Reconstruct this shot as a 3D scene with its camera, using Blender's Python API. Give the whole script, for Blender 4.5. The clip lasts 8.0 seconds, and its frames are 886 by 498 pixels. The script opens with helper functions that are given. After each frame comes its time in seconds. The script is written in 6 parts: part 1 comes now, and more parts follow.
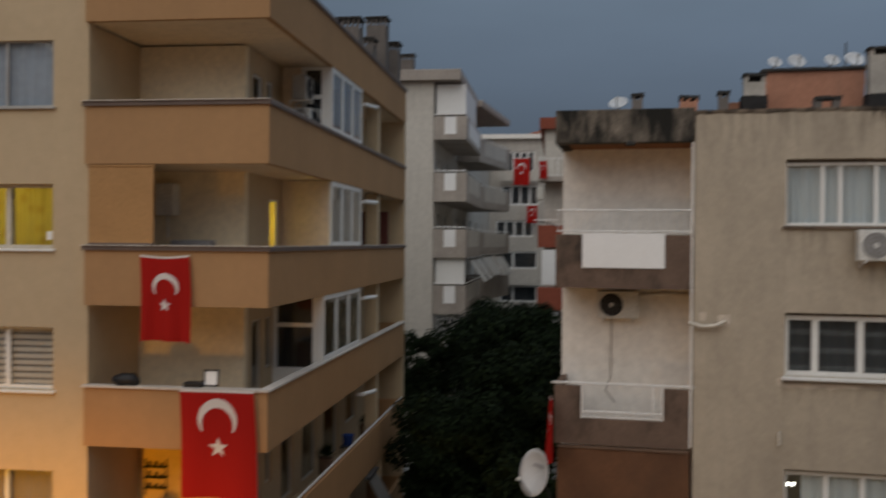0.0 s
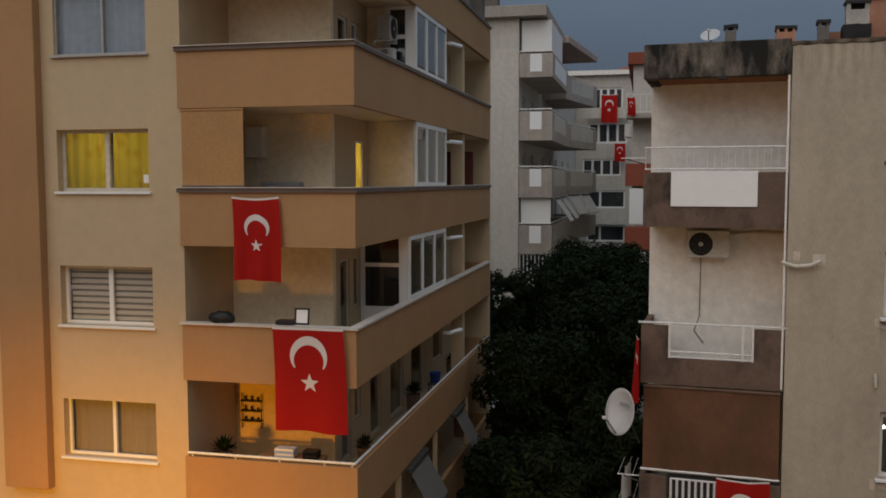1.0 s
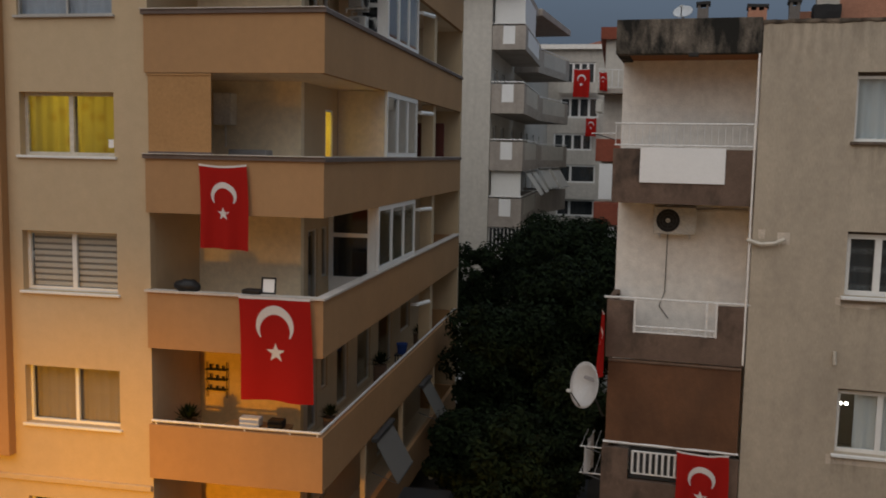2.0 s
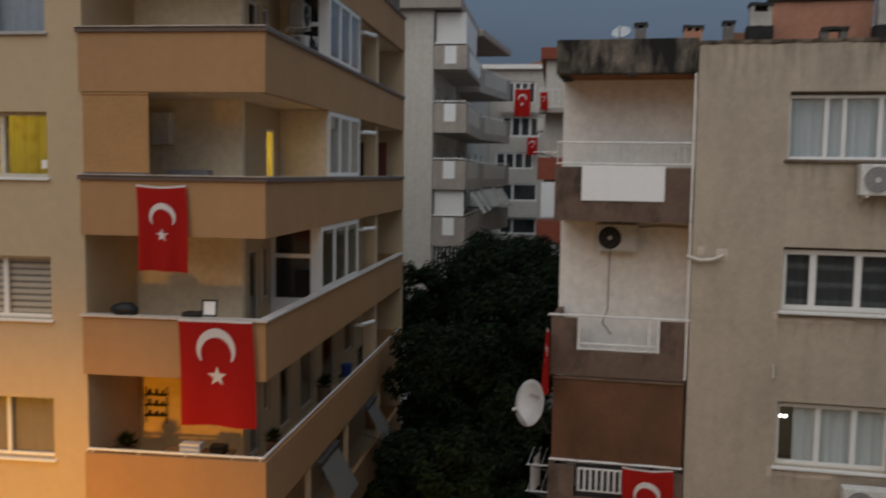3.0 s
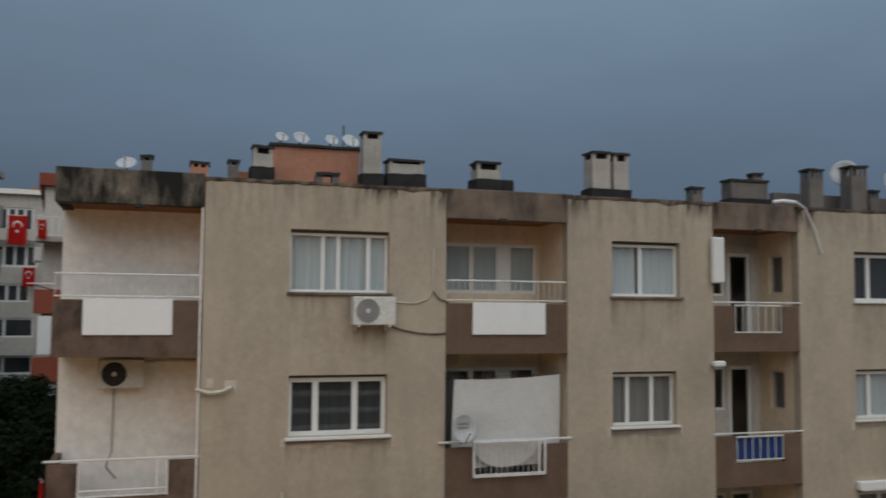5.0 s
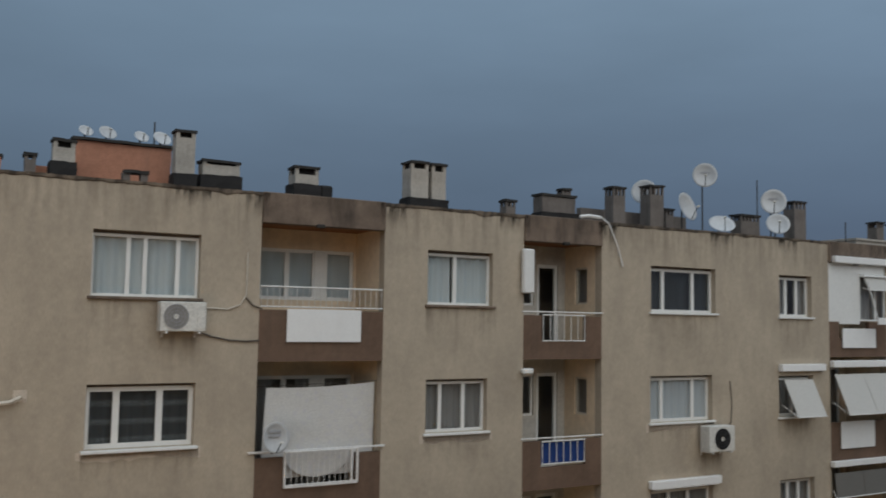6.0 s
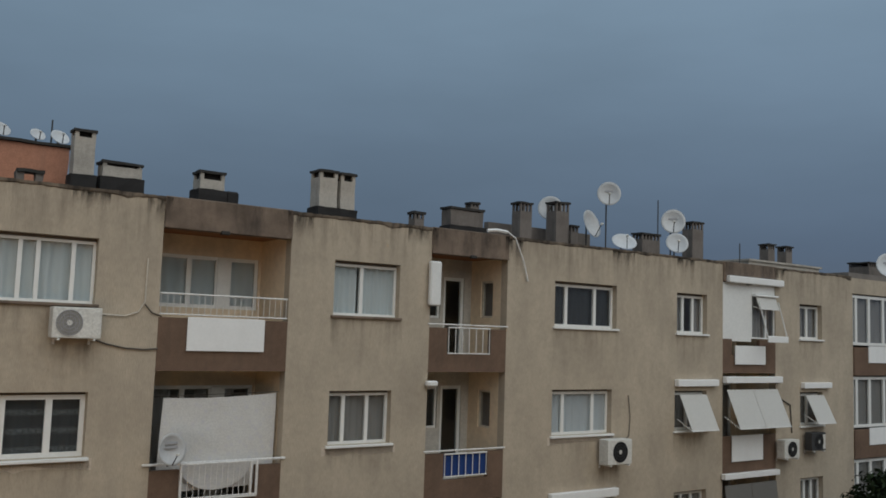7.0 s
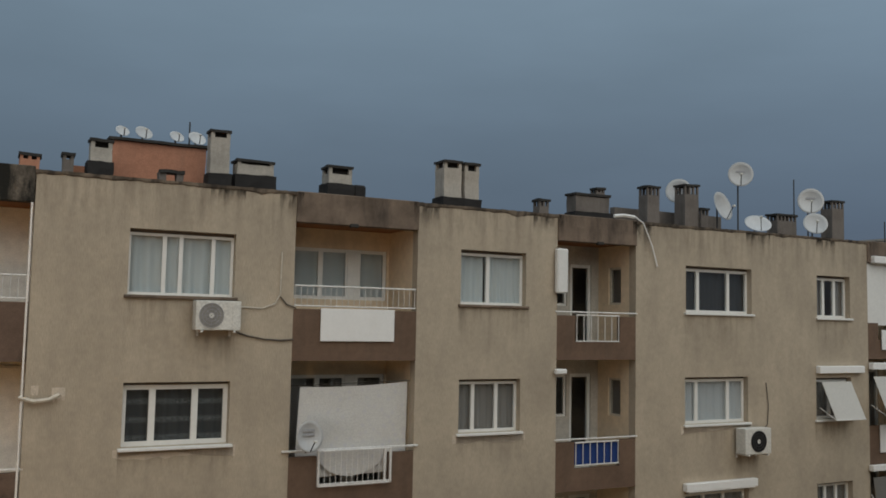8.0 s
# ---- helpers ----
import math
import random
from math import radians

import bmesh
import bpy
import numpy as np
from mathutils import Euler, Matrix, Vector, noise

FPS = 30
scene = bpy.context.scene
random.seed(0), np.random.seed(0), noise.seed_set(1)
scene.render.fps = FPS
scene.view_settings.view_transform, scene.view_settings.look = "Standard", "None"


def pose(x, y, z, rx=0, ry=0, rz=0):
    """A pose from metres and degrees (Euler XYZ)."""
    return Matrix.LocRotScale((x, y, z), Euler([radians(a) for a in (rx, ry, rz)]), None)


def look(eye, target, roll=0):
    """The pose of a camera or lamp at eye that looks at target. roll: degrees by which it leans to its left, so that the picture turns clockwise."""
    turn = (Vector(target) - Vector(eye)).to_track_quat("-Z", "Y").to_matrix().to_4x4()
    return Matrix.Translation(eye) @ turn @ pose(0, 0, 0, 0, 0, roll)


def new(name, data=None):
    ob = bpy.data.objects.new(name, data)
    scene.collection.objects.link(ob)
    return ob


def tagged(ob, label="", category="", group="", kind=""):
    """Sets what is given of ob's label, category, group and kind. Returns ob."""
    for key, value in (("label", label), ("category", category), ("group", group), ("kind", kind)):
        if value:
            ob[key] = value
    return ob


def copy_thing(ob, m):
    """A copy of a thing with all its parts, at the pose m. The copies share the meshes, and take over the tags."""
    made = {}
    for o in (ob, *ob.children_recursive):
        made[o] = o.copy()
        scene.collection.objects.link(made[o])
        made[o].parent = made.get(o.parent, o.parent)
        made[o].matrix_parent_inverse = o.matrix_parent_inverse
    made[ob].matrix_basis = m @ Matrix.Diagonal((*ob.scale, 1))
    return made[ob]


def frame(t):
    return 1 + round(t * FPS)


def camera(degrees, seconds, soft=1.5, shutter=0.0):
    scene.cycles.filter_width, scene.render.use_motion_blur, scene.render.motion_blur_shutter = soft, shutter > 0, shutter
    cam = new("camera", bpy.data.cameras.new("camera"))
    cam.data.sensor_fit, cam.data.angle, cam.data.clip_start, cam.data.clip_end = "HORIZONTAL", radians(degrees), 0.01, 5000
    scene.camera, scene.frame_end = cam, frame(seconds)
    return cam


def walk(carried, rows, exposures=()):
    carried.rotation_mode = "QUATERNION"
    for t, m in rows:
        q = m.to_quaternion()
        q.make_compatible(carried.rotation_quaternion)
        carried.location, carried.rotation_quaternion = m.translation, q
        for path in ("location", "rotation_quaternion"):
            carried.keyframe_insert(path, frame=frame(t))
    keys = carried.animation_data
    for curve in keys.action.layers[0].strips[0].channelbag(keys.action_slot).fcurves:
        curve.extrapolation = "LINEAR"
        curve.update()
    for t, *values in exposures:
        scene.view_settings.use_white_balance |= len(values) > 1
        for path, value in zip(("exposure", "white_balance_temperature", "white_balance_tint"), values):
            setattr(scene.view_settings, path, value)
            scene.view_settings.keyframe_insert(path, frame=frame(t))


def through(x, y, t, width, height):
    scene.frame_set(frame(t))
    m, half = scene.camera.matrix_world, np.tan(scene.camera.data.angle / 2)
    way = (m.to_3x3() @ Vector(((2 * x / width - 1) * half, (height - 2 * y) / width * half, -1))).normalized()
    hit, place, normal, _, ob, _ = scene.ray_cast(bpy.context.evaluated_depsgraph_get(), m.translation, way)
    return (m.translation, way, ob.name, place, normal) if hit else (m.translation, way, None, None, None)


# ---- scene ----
cam = camera(52.37, 8.0, soft=1.7, shutter=0.5)
PATH = [
    (0.0, pose(-0.064, -0.108, 11.000, 89.552, -0.452, 7.339)),
    (0.5, pose(-0.056, -0.118, 11.000, 86.759, 0.573, 12.464)),
    (0.9, pose(-0.045, -0.121, 11.000, 85.961, 0.506, 12.660)),
    (1.0, pose(-0.045, -0.121, 11.000, 85.723, 0.084, 12.779)),
    (1.2, pose(-0.045, -0.121, 11.000, 85.723, 0.084, 12.779)),
    (2.3, pose(-0.027, -0.082, 11.000, 83.578, -1.203, 9.936)),
    (2.5, pose(-0.027, -0.082, 11.000, 83.809, -0.800, 9.270)),
    (3.0, pose(-0.051, -0.020, 11.000, 85.210, -0.838, 7.317)),
    (3.1, pose(-0.048, -0.030, 11.000, 85.753, -0.974, 6.079)),
    (3.3, pose(-0.043, -0.052, 11.000, 86.699, -1.083, 3.602)),
    (3.5, pose(-0.034, -0.093, 11.000, 88.270, -1.704, -0.140)),
    (3.8, pose(-0.041, -0.052, 11.000, 90.859, -0.847, -7.660)),
    (4.0, pose(-0.044, -0.034, 11.000, 92.057, -0.206, -12.191)),
    (4.2, pose(-0.045, -0.031, 11.000, 92.715, 0.068, -15.130)),
    (5.3, pose(0.036, 0.009, 11.000, 94.380, -0.878, -26.634)),
    (5.5, pose(0.040, 0.024, 11.000, 94.551, -1.120, -29.651)),
    (6.0, pose(0.069, 0.070, 11.000, 94.559, -0.937, -34.583)),
    (6.3, pose(0.074, 0.081, 11.000, 95.164, -1.589, -36.045)),
    (6.5, pose(0.076, 0.085, 11.000, 94.967, -1.626, -36.846)),
    (7.0, pose(0.081, 0.117, 11.000, 95.448, -1.881, -40.607)),
    (7.5, pose(0.044, 0.138, 11.000, 94.253, -1.237, -33.472)),
    (8.0, pose(0.022, 0.165, 11.000, 94.509, -1.155, -32.748)),
]
EXPOSURES = [(0.0, -0.36, 6350, 9), (1.0, -0.40, 6300, 9), (2.5, -0.43, 6300, 9), (3.0, -0.42, 6100, 8), (3.5, -0.37, 5950, 7), (4.2, -0.28, 5750, 5), (5.5, -0.21, 6150, 5), (6.0, -0.22, 5930, 4), (7.0, -0.21, 6030, 3), (7.5, -0.22, 6330, 3), (8.0, -0.22, 6330, 3)]
walk(cam, PATH, EXPOSURES)

# ---------------------------------------------------------------- world and large lights
world = bpy.data.worlds.new("dusk_sky")
scene.world = world
world.use_nodes = True
wn, wl = world.node_tree.nodes, world.node_tree.links
wn.clear()
w_out, w_bg = wn.new("ShaderNodeOutputWorld"), wn.new("ShaderNodeBackground")
w_sky = wn.new("ShaderNodeTexSky")
w_sky.sky_type, w_sky.sun_disc = "NISHITA", False
w_sky.sun_elevation, w_sky.sun_rotation = radians(4), radians(170)
w_gain = wn.new("ShaderNodeMixRGB")
w_gain.blend_type = "MULTIPLY"
w_gain.inputs[0].default_value, w_gain.inputs[2].default_value = 1.0, (0.10, 0.10, 0.10, 1)
w_co, w_sep = wn.new("ShaderNodeTexCoord"), wn.new("ShaderNodeSeparateXYZ")
w_ramp = wn.new("ShaderNodeValToRGB")
for at, col in ((0.0, (0.10, 0.12, 0.17)), (0.10, (0.106, 0.138, 0.205)), (0.38, (0.252, 0.325, 0.415)), (1.0, (0.75, 0.84, 0.98))):
    e = w_ramp.color_ramp.elements[0] if at == 0.0 else w_ramp.color_ramp.elements[-1] if at == 1.0 else w_ramp.color_ramp.elements.new(at)
    e.position, e.color = at, (*col, 1)
w_map, w_noise = wn.new("ShaderNodeMapping"), wn.new("ShaderNodeTexNoise")
w_map.inputs["Scale"].default_value = (1.6, 1.6, 6.0)
w_noise.inputs["Scale"].default_value, w_noise.inputs["Detail"].default_value = 1.4, 5
w_cloud = wn.new("ShaderNodeMapRange")
w_cloud.inputs[1].default_value, w_cloud.inputs[2].default_value = 0.3, 0.7
w_cloud.inputs[3].default_value, w_cloud.inputs[4].default_value = 0.90, 1.09
w_tint = wn.new("ShaderNodeVectorMath")
w_tint.operation = "SCALE"
w_side, w_both = wn.new("ShaderNodeMapRange"), wn.new("ShaderNodeMath")
w_both.operation = "MULTIPLY"
for i, v in enumerate((-0.2, 0.85, 0.81, 1.10)):
    w_side.inputs[i + 1].default_value = v
w_mix = wn.new("ShaderNodeMixRGB")
w_mix.inputs[0].default_value = 0.92
wl.new(w_sky.outputs[0], w_gain.inputs[1])
wl.new(w_co.outputs["Generated"], w_sep.inputs[0])
wl.new(w_sep.outputs[2], w_ramp.inputs[0])
wl.new(w_co.outputs["Generated"], w_map.inputs[0])
wl.new(w_map.outputs[0], w_noise.inputs["Vector"])
wl.new(w_noise.outputs[0], w_cloud.inputs[0])
wl.new(w_ramp.outputs[0], w_tint.inputs[0])
wl.new(w_sep.outputs[0], w_side.inputs[0])
wl.new(w_side.outputs[0], w_both.inputs[0])
wl.new(w_cloud.outputs[0], w_both.inputs[1])
wl.new(w_both.outputs[0], w_tint.inputs["Scale"])
wl.new(w_gain.outputs[0], w_mix.inputs[1])
wl.new(w_tint.outputs[0], w_mix.inputs[2])
wl.new(w_mix.outputs[0], w_bg.inputs[0])
wl.new(w_bg.outputs[0], w_out.inputs[0])

sun = new("sun", bpy.data.lights.new("sun", "SUN"))
sun.data.energy, sun.data.angle, sun.data.color = 1.5, radians(70), (1.0, 0.89, 0.79)
sun.matrix_world = look((0, 0, 60), (10, 40, 22))


def lamp(name, place, watts, col, size=0.1, aim=None, cone=130):
    li = bpy.data.lights.new(name, "SPOT" if aim else "POINT")
    li.energy, li.color, li.shadow_soft_size = watts, col, size
    if aim:
        li.spot_size, li.spot_blend = radians(cone), 1.0
    ob = new(name, li)
    ob.matrix_world = look(place, aim) if aim else Matrix.Translation(place)
    return ob


MR = pose(3.0, 17.507, 0, 0, 0, -4.986)   # frame of the long block
lamp("street_light", (-10.1, 7.5, 6.6), 5600, (1.0, 0.42, 0.0), 0.12, (-11.4, 17.2, -1.6), 112)
lamp("street_light_spill", (-10.05, 7.35, 6.6), 420, (1.0, 0.42, 0.03), 0.4)
for lx, ly, watts in ((1.0, 8.0, 240), (19.0, 7.0, 170)):
    lamp("street_light", (lx, ly, 6.3), watts, (1.0, 0.6, 0.26), 0.4)
lamp("room_light", (-11.6, 19.0, 12.2), 55, (1.0, 0.80, 0.30), 0.15)
lamp("hall_light", (-8.3, 21.4, 11.4), 110, (1.0, 0.82, 0.30), 0.1)
lamp("kitchen_light", MR @ Vector((5.6, 3.2, 6.6)), 55, (1.0, 0.82, 0.52), 0.15)

# ---------------------------------------------------------------- materials


def nodes_of(name):
    m = bpy.data.materials.new(name)
    m.use_nodes = True
    return m, m.node_tree.nodes, m.node_tree.links, m.node_tree.nodes["Principled BSDF"]


def painted(name, col, dark=0.75, scale=1.0, streak=0.0, stain=(0.05, 0.045, 0.04), rough=0.85, bump=0.25, grain=60.0, each=0.0, spec=0.3, speck_of=0.11, runs=(0.46, 0.78), run_scale=(2.6, 0.22), comb=1.0):
    """A mineral or painted surface: soft patches, fine grain, streaks run down by rain."""
    m, n, l, b = nodes_of(name)
    co = n.new("ShaderNodeTexCoord")
    big, fine = n.new("ShaderNodeTexNoise"), n.new("ShaderNodeTexNoise")
    big.inputs["Scale"].default_value, big.inputs["Detail"].default_value = 0.9 * scale, 6
    fine.inputs["Scale"].default_value, fine.inputs["Detail"].default_value = grain, 3
    l.new(co.outputs["Object"], big.inputs["Vector"])
    if comb != 1.0:
        cm = n.new("ShaderNodeMapping")
        cm.inputs["Scale"].default_value = (1, 1, comb)
        l.new(co.outputs["Object"], cm.inputs[0])
        grained = cm.outputs[0]
    else:
        grained = co.outputs["Object"]
    l.new(grained, fine.inputs["Vector"])
    ramp = n.new("ShaderNodeValToRGB")
    ramp.color_ramp.elements[0].position, ramp.color_ramp.elements[1].position = 0.32, 0.66
    ramp.color_ramp.elements[0].color = (*[c * dark for c in col], 1)
    ramp.color_ramp.elements[1].color = (*col, 1)
    l.new(big.outputs[0], ramp.inputs[0])
    top = ramp.outputs[0]
    speck = n.new("ShaderNodeMapRange")
    for i, v in enumerate((0.3, 0.7, 1 - speck_of, 1 + speck_of)):
        speck.inputs[i + 1].default_value = v
    l.new(fine.outputs[0], speck.inputs[0])
    mid, mid_r, mid_m = n.new("ShaderNodeTexNoise"), n.new("ShaderNodeMapRange"), n.new("ShaderNodeMath")
    mid.inputs["Scale"].default_value, mid.inputs["Detail"].default_value, mid.inputs["Roughness"].default_value = 5.5 * scale + 2, 5, 0.65
    mid_m.operation = "MULTIPLY"
    for i, v in enumerate((0.3, 0.7, 1 - 0.9 * speck_of, 1 + 0.9 * speck_of)):
        mid_r.inputs[i + 1].default_value = v
    l.new(co.outputs["Object"], mid.inputs["Vector"])
    l.new(mid.outputs[0], mid_r.inputs[0])
    l.new(mid_r.outputs[0], mid_m.inputs[0])
    l.new(speck.outputs[0], mid_m.inputs[1])
    mul = n.new("ShaderNodeVectorMath")
    mul.operation = "SCALE"
    l.new(top, mul.inputs[0])
    l.new(mid_m.outputs[0], mul.inputs["Scale"])
    top = mul.outputs[0]
    if each:
        info, rng = n.new("ShaderNodeObjectInfo"), n.new("ShaderNodeMapRange")
        rng.inputs[3].default_value, rng.inputs[4].default_value = 1 - each, 1 + each
        l.new(info.outputs["Random"], rng.inputs[0])
        mul2 = n.new("ShaderNodeVectorMath")
        mul2.operation = "SCALE"
        l.new(top, mul2.inputs[0])
        l.new(rng.outputs[0], mul2.inputs["Scale"])
        top = mul2.outputs[0]
    if streak:
        mp, sn = n.new("ShaderNodeMapping"), n.new("ShaderNodeTexNoise")
        mp.inputs["Scale"].default_value = (run_scale[0], run_scale[0], run_scale[1])
        sn.inputs["Scale"].default_value, sn.inputs["Detail"].default_value, sn.inputs["Roughness"].default_value = 1.3, 6, 0.62
        l.new(co.outputs["Object"], mp.inputs[0])
        l.new(mp.outputs[0], sn.inputs["Vector"])
        sr = n.new("ShaderNodeMapRange")
        for i, v in enumerate((*runs, 0.0, streak)):
            sr.inputs[i + 1].default_value = v
        l.new(sn.outputs[0], sr.inputs[0])
        mx = n.new("ShaderNodeMixRGB")
        mx.inputs[2].default_value = (*stain, 1)
        l.new(sr.outputs[0], mx.inputs[0])
        l.new(top, mx.inputs[1])
        top = mx.outputs[0]
    l.new(top, b.inputs["Base Color"])
    b.inputs["Roughness"].default_value = rough
    b.inputs["Specular IOR Level"].default_value = spec
    bp = n.new("ShaderNodeBump")
    bp.inputs["Strength"].default_value, bp.inputs["Distance"].default_value = bump, 0.01
    l.new(fine.outputs[0], bp.inputs["Height"])
    l.new(bp.outputs[0], b.inputs["Normal"])
    return m


def glass_mat(name, tint=(0.9, 0.93, 0.95)):
    m, n, l, b = nodes_of(name)
    n.remove(b)
    tr, gl, fr, mx = n.new("ShaderNodeBsdfTransparent"), n.new("ShaderNodeBsdfGlossy"), n.new("ShaderNodeLayerWeight"), n.new("ShaderNodeMixShader")
    tr.inputs[0].default_value = (*tint, 1)
    gl.inputs["Roughness"].default_value = 0.03
    fr.inputs[0].default_value = 0.5
    pw, sc = n.new("ShaderNodeMath"), n.new("ShaderNodeMapRange")
    pw.operation = "POWER"
    pw.inputs[1].default_value = 4.0
    sc.inputs[3].default_value, sc.inputs[4].default_value = 0.045, 0.9
    l.new(fr.outputs["Facing"], pw.inputs[0])
    l.new(pw.outputs[0], sc.inputs[0])
    l.new(sc.outputs[0], mx.inputs[0])
    l.new(tr.outputs[0], mx.inputs[1])
    l.new(gl.outputs[0], mx.inputs[2])
    l.new(mx.outputs[0], n["Material Output"].inputs[0])
    return m


def cloth_mat(name, col, through=0.35, weave=120.0, pattern=0.0, col2=(0.5, 0.5, 0.5), bands=0.0):
    m, n, l, b = nodes_of(name)
    co, nz = n.new("ShaderNodeTexCoord"), n.new("ShaderNodeTexNoise")
    nz.inputs["Scale"].default_value, nz.inputs["Detail"].default_value = weave, 2
    l.new(co.outputs["Object"], nz.inputs["Vector"])
    rp = n.new("ShaderNodeValToRGB")
    rp.color_ramp.elements[0].position, rp.color_ramp.elements[1].position = 0.3, 0.7
    rp.color_ramp.elements[0].color, rp.color_ramp.elements[1].color = (*[c * 0.85 for c in col], 1), (*col, 1)
    l.new(nz.outputs[0], rp.inputs[0])
    top = rp.outputs[0]
    if pattern:
        vo = n.new("ShaderNodeTexVoronoi")
        vo.inputs["Scale"].default_value = pattern
        l.new(co.outputs["Object"], vo.inputs["Vector"])
        vr = n.new("ShaderNodeMapRange")
        for i, v in enumerate((0.1, 0.45, 1.0, 0.0)):
            vr.inputs[i + 1].default_value = v
        l.new(vo.outputs["Distance"], vr.inputs[0])
        mx = n.new("ShaderNodeMixRGB")
        mx.inputs[2].default_value = (*col2, 1)
        l.new(vr.outputs[0], mx.inputs[0])
        l.new(top, mx.inputs[1])
        top = mx.outputs[0]
    if bands:
        wv, wr, lace, lr, ml, mb = n.new("ShaderNodeTexWave"), n.new("ShaderNodeMapRange"), n.new("ShaderNodeTexNoise"), n.new("ShaderNodeMapRange"), n.new("ShaderNodeMath"), n.new("ShaderNodeMixRGB")
        wv.bands_direction = "Z"
        wv.inputs["Scale"].default_value, wv.inputs["Distortion"].default_value = 0.314 / bands, 0.5
        lace.inputs["Scale"].default_value, lace.inputs["Detail"].default_value = 22.0, 3
        for i, v in enumerate((0.62, 0.97, 0.0, 1.0)):
            wr.inputs[i + 1].default_value = v
        for i, v in enumerate((0.36, 0.6, 0.15, 1.0)):
            lr.inputs[i + 1].default_value = v
        ml.operation = "MULTIPLY"
        mb.inputs[2].default_value = (*col2, 1)
        l.new(co.outputs["Object"], wv.inputs["Vector"])
        l.new(co.outputs["Object"], lace.inputs["Vector"])
        l.new(wv.outputs["Fac"], wr.inputs[0])
        l.new(lace.outputs[0], lr.inputs[0])
        l.new(wr.outputs[0], ml.inputs[0])
        l.new(lr.outputs[0], ml.inputs[1])
        l.new(ml.outputs[0], mb.inputs[0])
        l.new(top, mb.inputs[1])
        top = mb.outputs[0]
    l.new(top, b.inputs["Base Color"])
    b.inputs["Roughness"].default_value = 0.9
    b.inputs["Specular IOR Level"].default_value = 0.1
    if through:
        tl, mx2 = n.new("ShaderNodeBsdfTranslucent"), n.new("ShaderNodeMixShader")
        mx2.inputs[0].default_value = through
        l.new(top, tl.inputs[0])
        l.new(b.outputs[0], mx2.inputs[1])
        l.new(tl.outputs[0], mx2.inputs[2])
        l.new(mx2.outputs[0], n["Material Output"].inputs[0])
    return m


def glow_mat(name, col, power):
    m, n, l, b = nodes_of(name)
    b.inputs["Emission Color"].default_value, b.inputs["Emission Strength"].default_value = (*col, 1), power
    b.inputs["Base Color"].default_value = (*col, 1)
    return m


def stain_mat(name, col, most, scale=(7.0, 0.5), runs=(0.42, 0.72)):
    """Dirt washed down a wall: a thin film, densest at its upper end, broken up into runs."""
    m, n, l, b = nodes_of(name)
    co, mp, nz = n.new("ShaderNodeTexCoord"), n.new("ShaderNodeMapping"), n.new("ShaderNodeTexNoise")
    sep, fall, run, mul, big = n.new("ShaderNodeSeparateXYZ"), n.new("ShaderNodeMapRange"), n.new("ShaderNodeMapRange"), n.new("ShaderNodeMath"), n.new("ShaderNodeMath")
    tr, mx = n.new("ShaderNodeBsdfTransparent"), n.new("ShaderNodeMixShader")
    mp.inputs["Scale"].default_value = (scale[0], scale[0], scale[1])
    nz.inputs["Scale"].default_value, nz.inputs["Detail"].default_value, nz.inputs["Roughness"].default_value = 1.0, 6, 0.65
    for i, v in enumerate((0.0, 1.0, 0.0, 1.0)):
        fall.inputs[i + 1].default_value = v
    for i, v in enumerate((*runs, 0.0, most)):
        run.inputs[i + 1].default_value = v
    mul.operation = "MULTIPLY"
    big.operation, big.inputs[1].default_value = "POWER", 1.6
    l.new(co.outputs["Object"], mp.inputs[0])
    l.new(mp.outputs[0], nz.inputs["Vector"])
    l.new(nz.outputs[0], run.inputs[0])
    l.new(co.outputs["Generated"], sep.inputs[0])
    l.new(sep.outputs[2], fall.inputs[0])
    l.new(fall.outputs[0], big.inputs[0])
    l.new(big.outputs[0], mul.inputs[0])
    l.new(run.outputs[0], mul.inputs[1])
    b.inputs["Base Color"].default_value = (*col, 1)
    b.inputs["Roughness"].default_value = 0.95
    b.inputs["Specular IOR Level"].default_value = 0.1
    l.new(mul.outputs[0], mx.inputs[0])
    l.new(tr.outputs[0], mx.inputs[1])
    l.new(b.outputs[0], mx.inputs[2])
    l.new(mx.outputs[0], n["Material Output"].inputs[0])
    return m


def leaf_mat(name, c1, c2):
    m, n, l, b = nodes_of(name)
    g, rp = n.new("ShaderNodeNewGeometry"), n.new("ShaderNodeValToRGB")
    rp.color_ramp.elements[0].color, rp.color_ramp.elements[1].color = (*c1, 1), (*c2, 1)
    l.new(g.outputs["Random Per Island"], rp.inputs[0])
    l.new(rp.outputs[0], b.inputs["Base Color"])
    b.inputs["Roughness"].default_value = 0.7
    b.inputs["Specular IOR Level"].default_value = 0.1
    return m


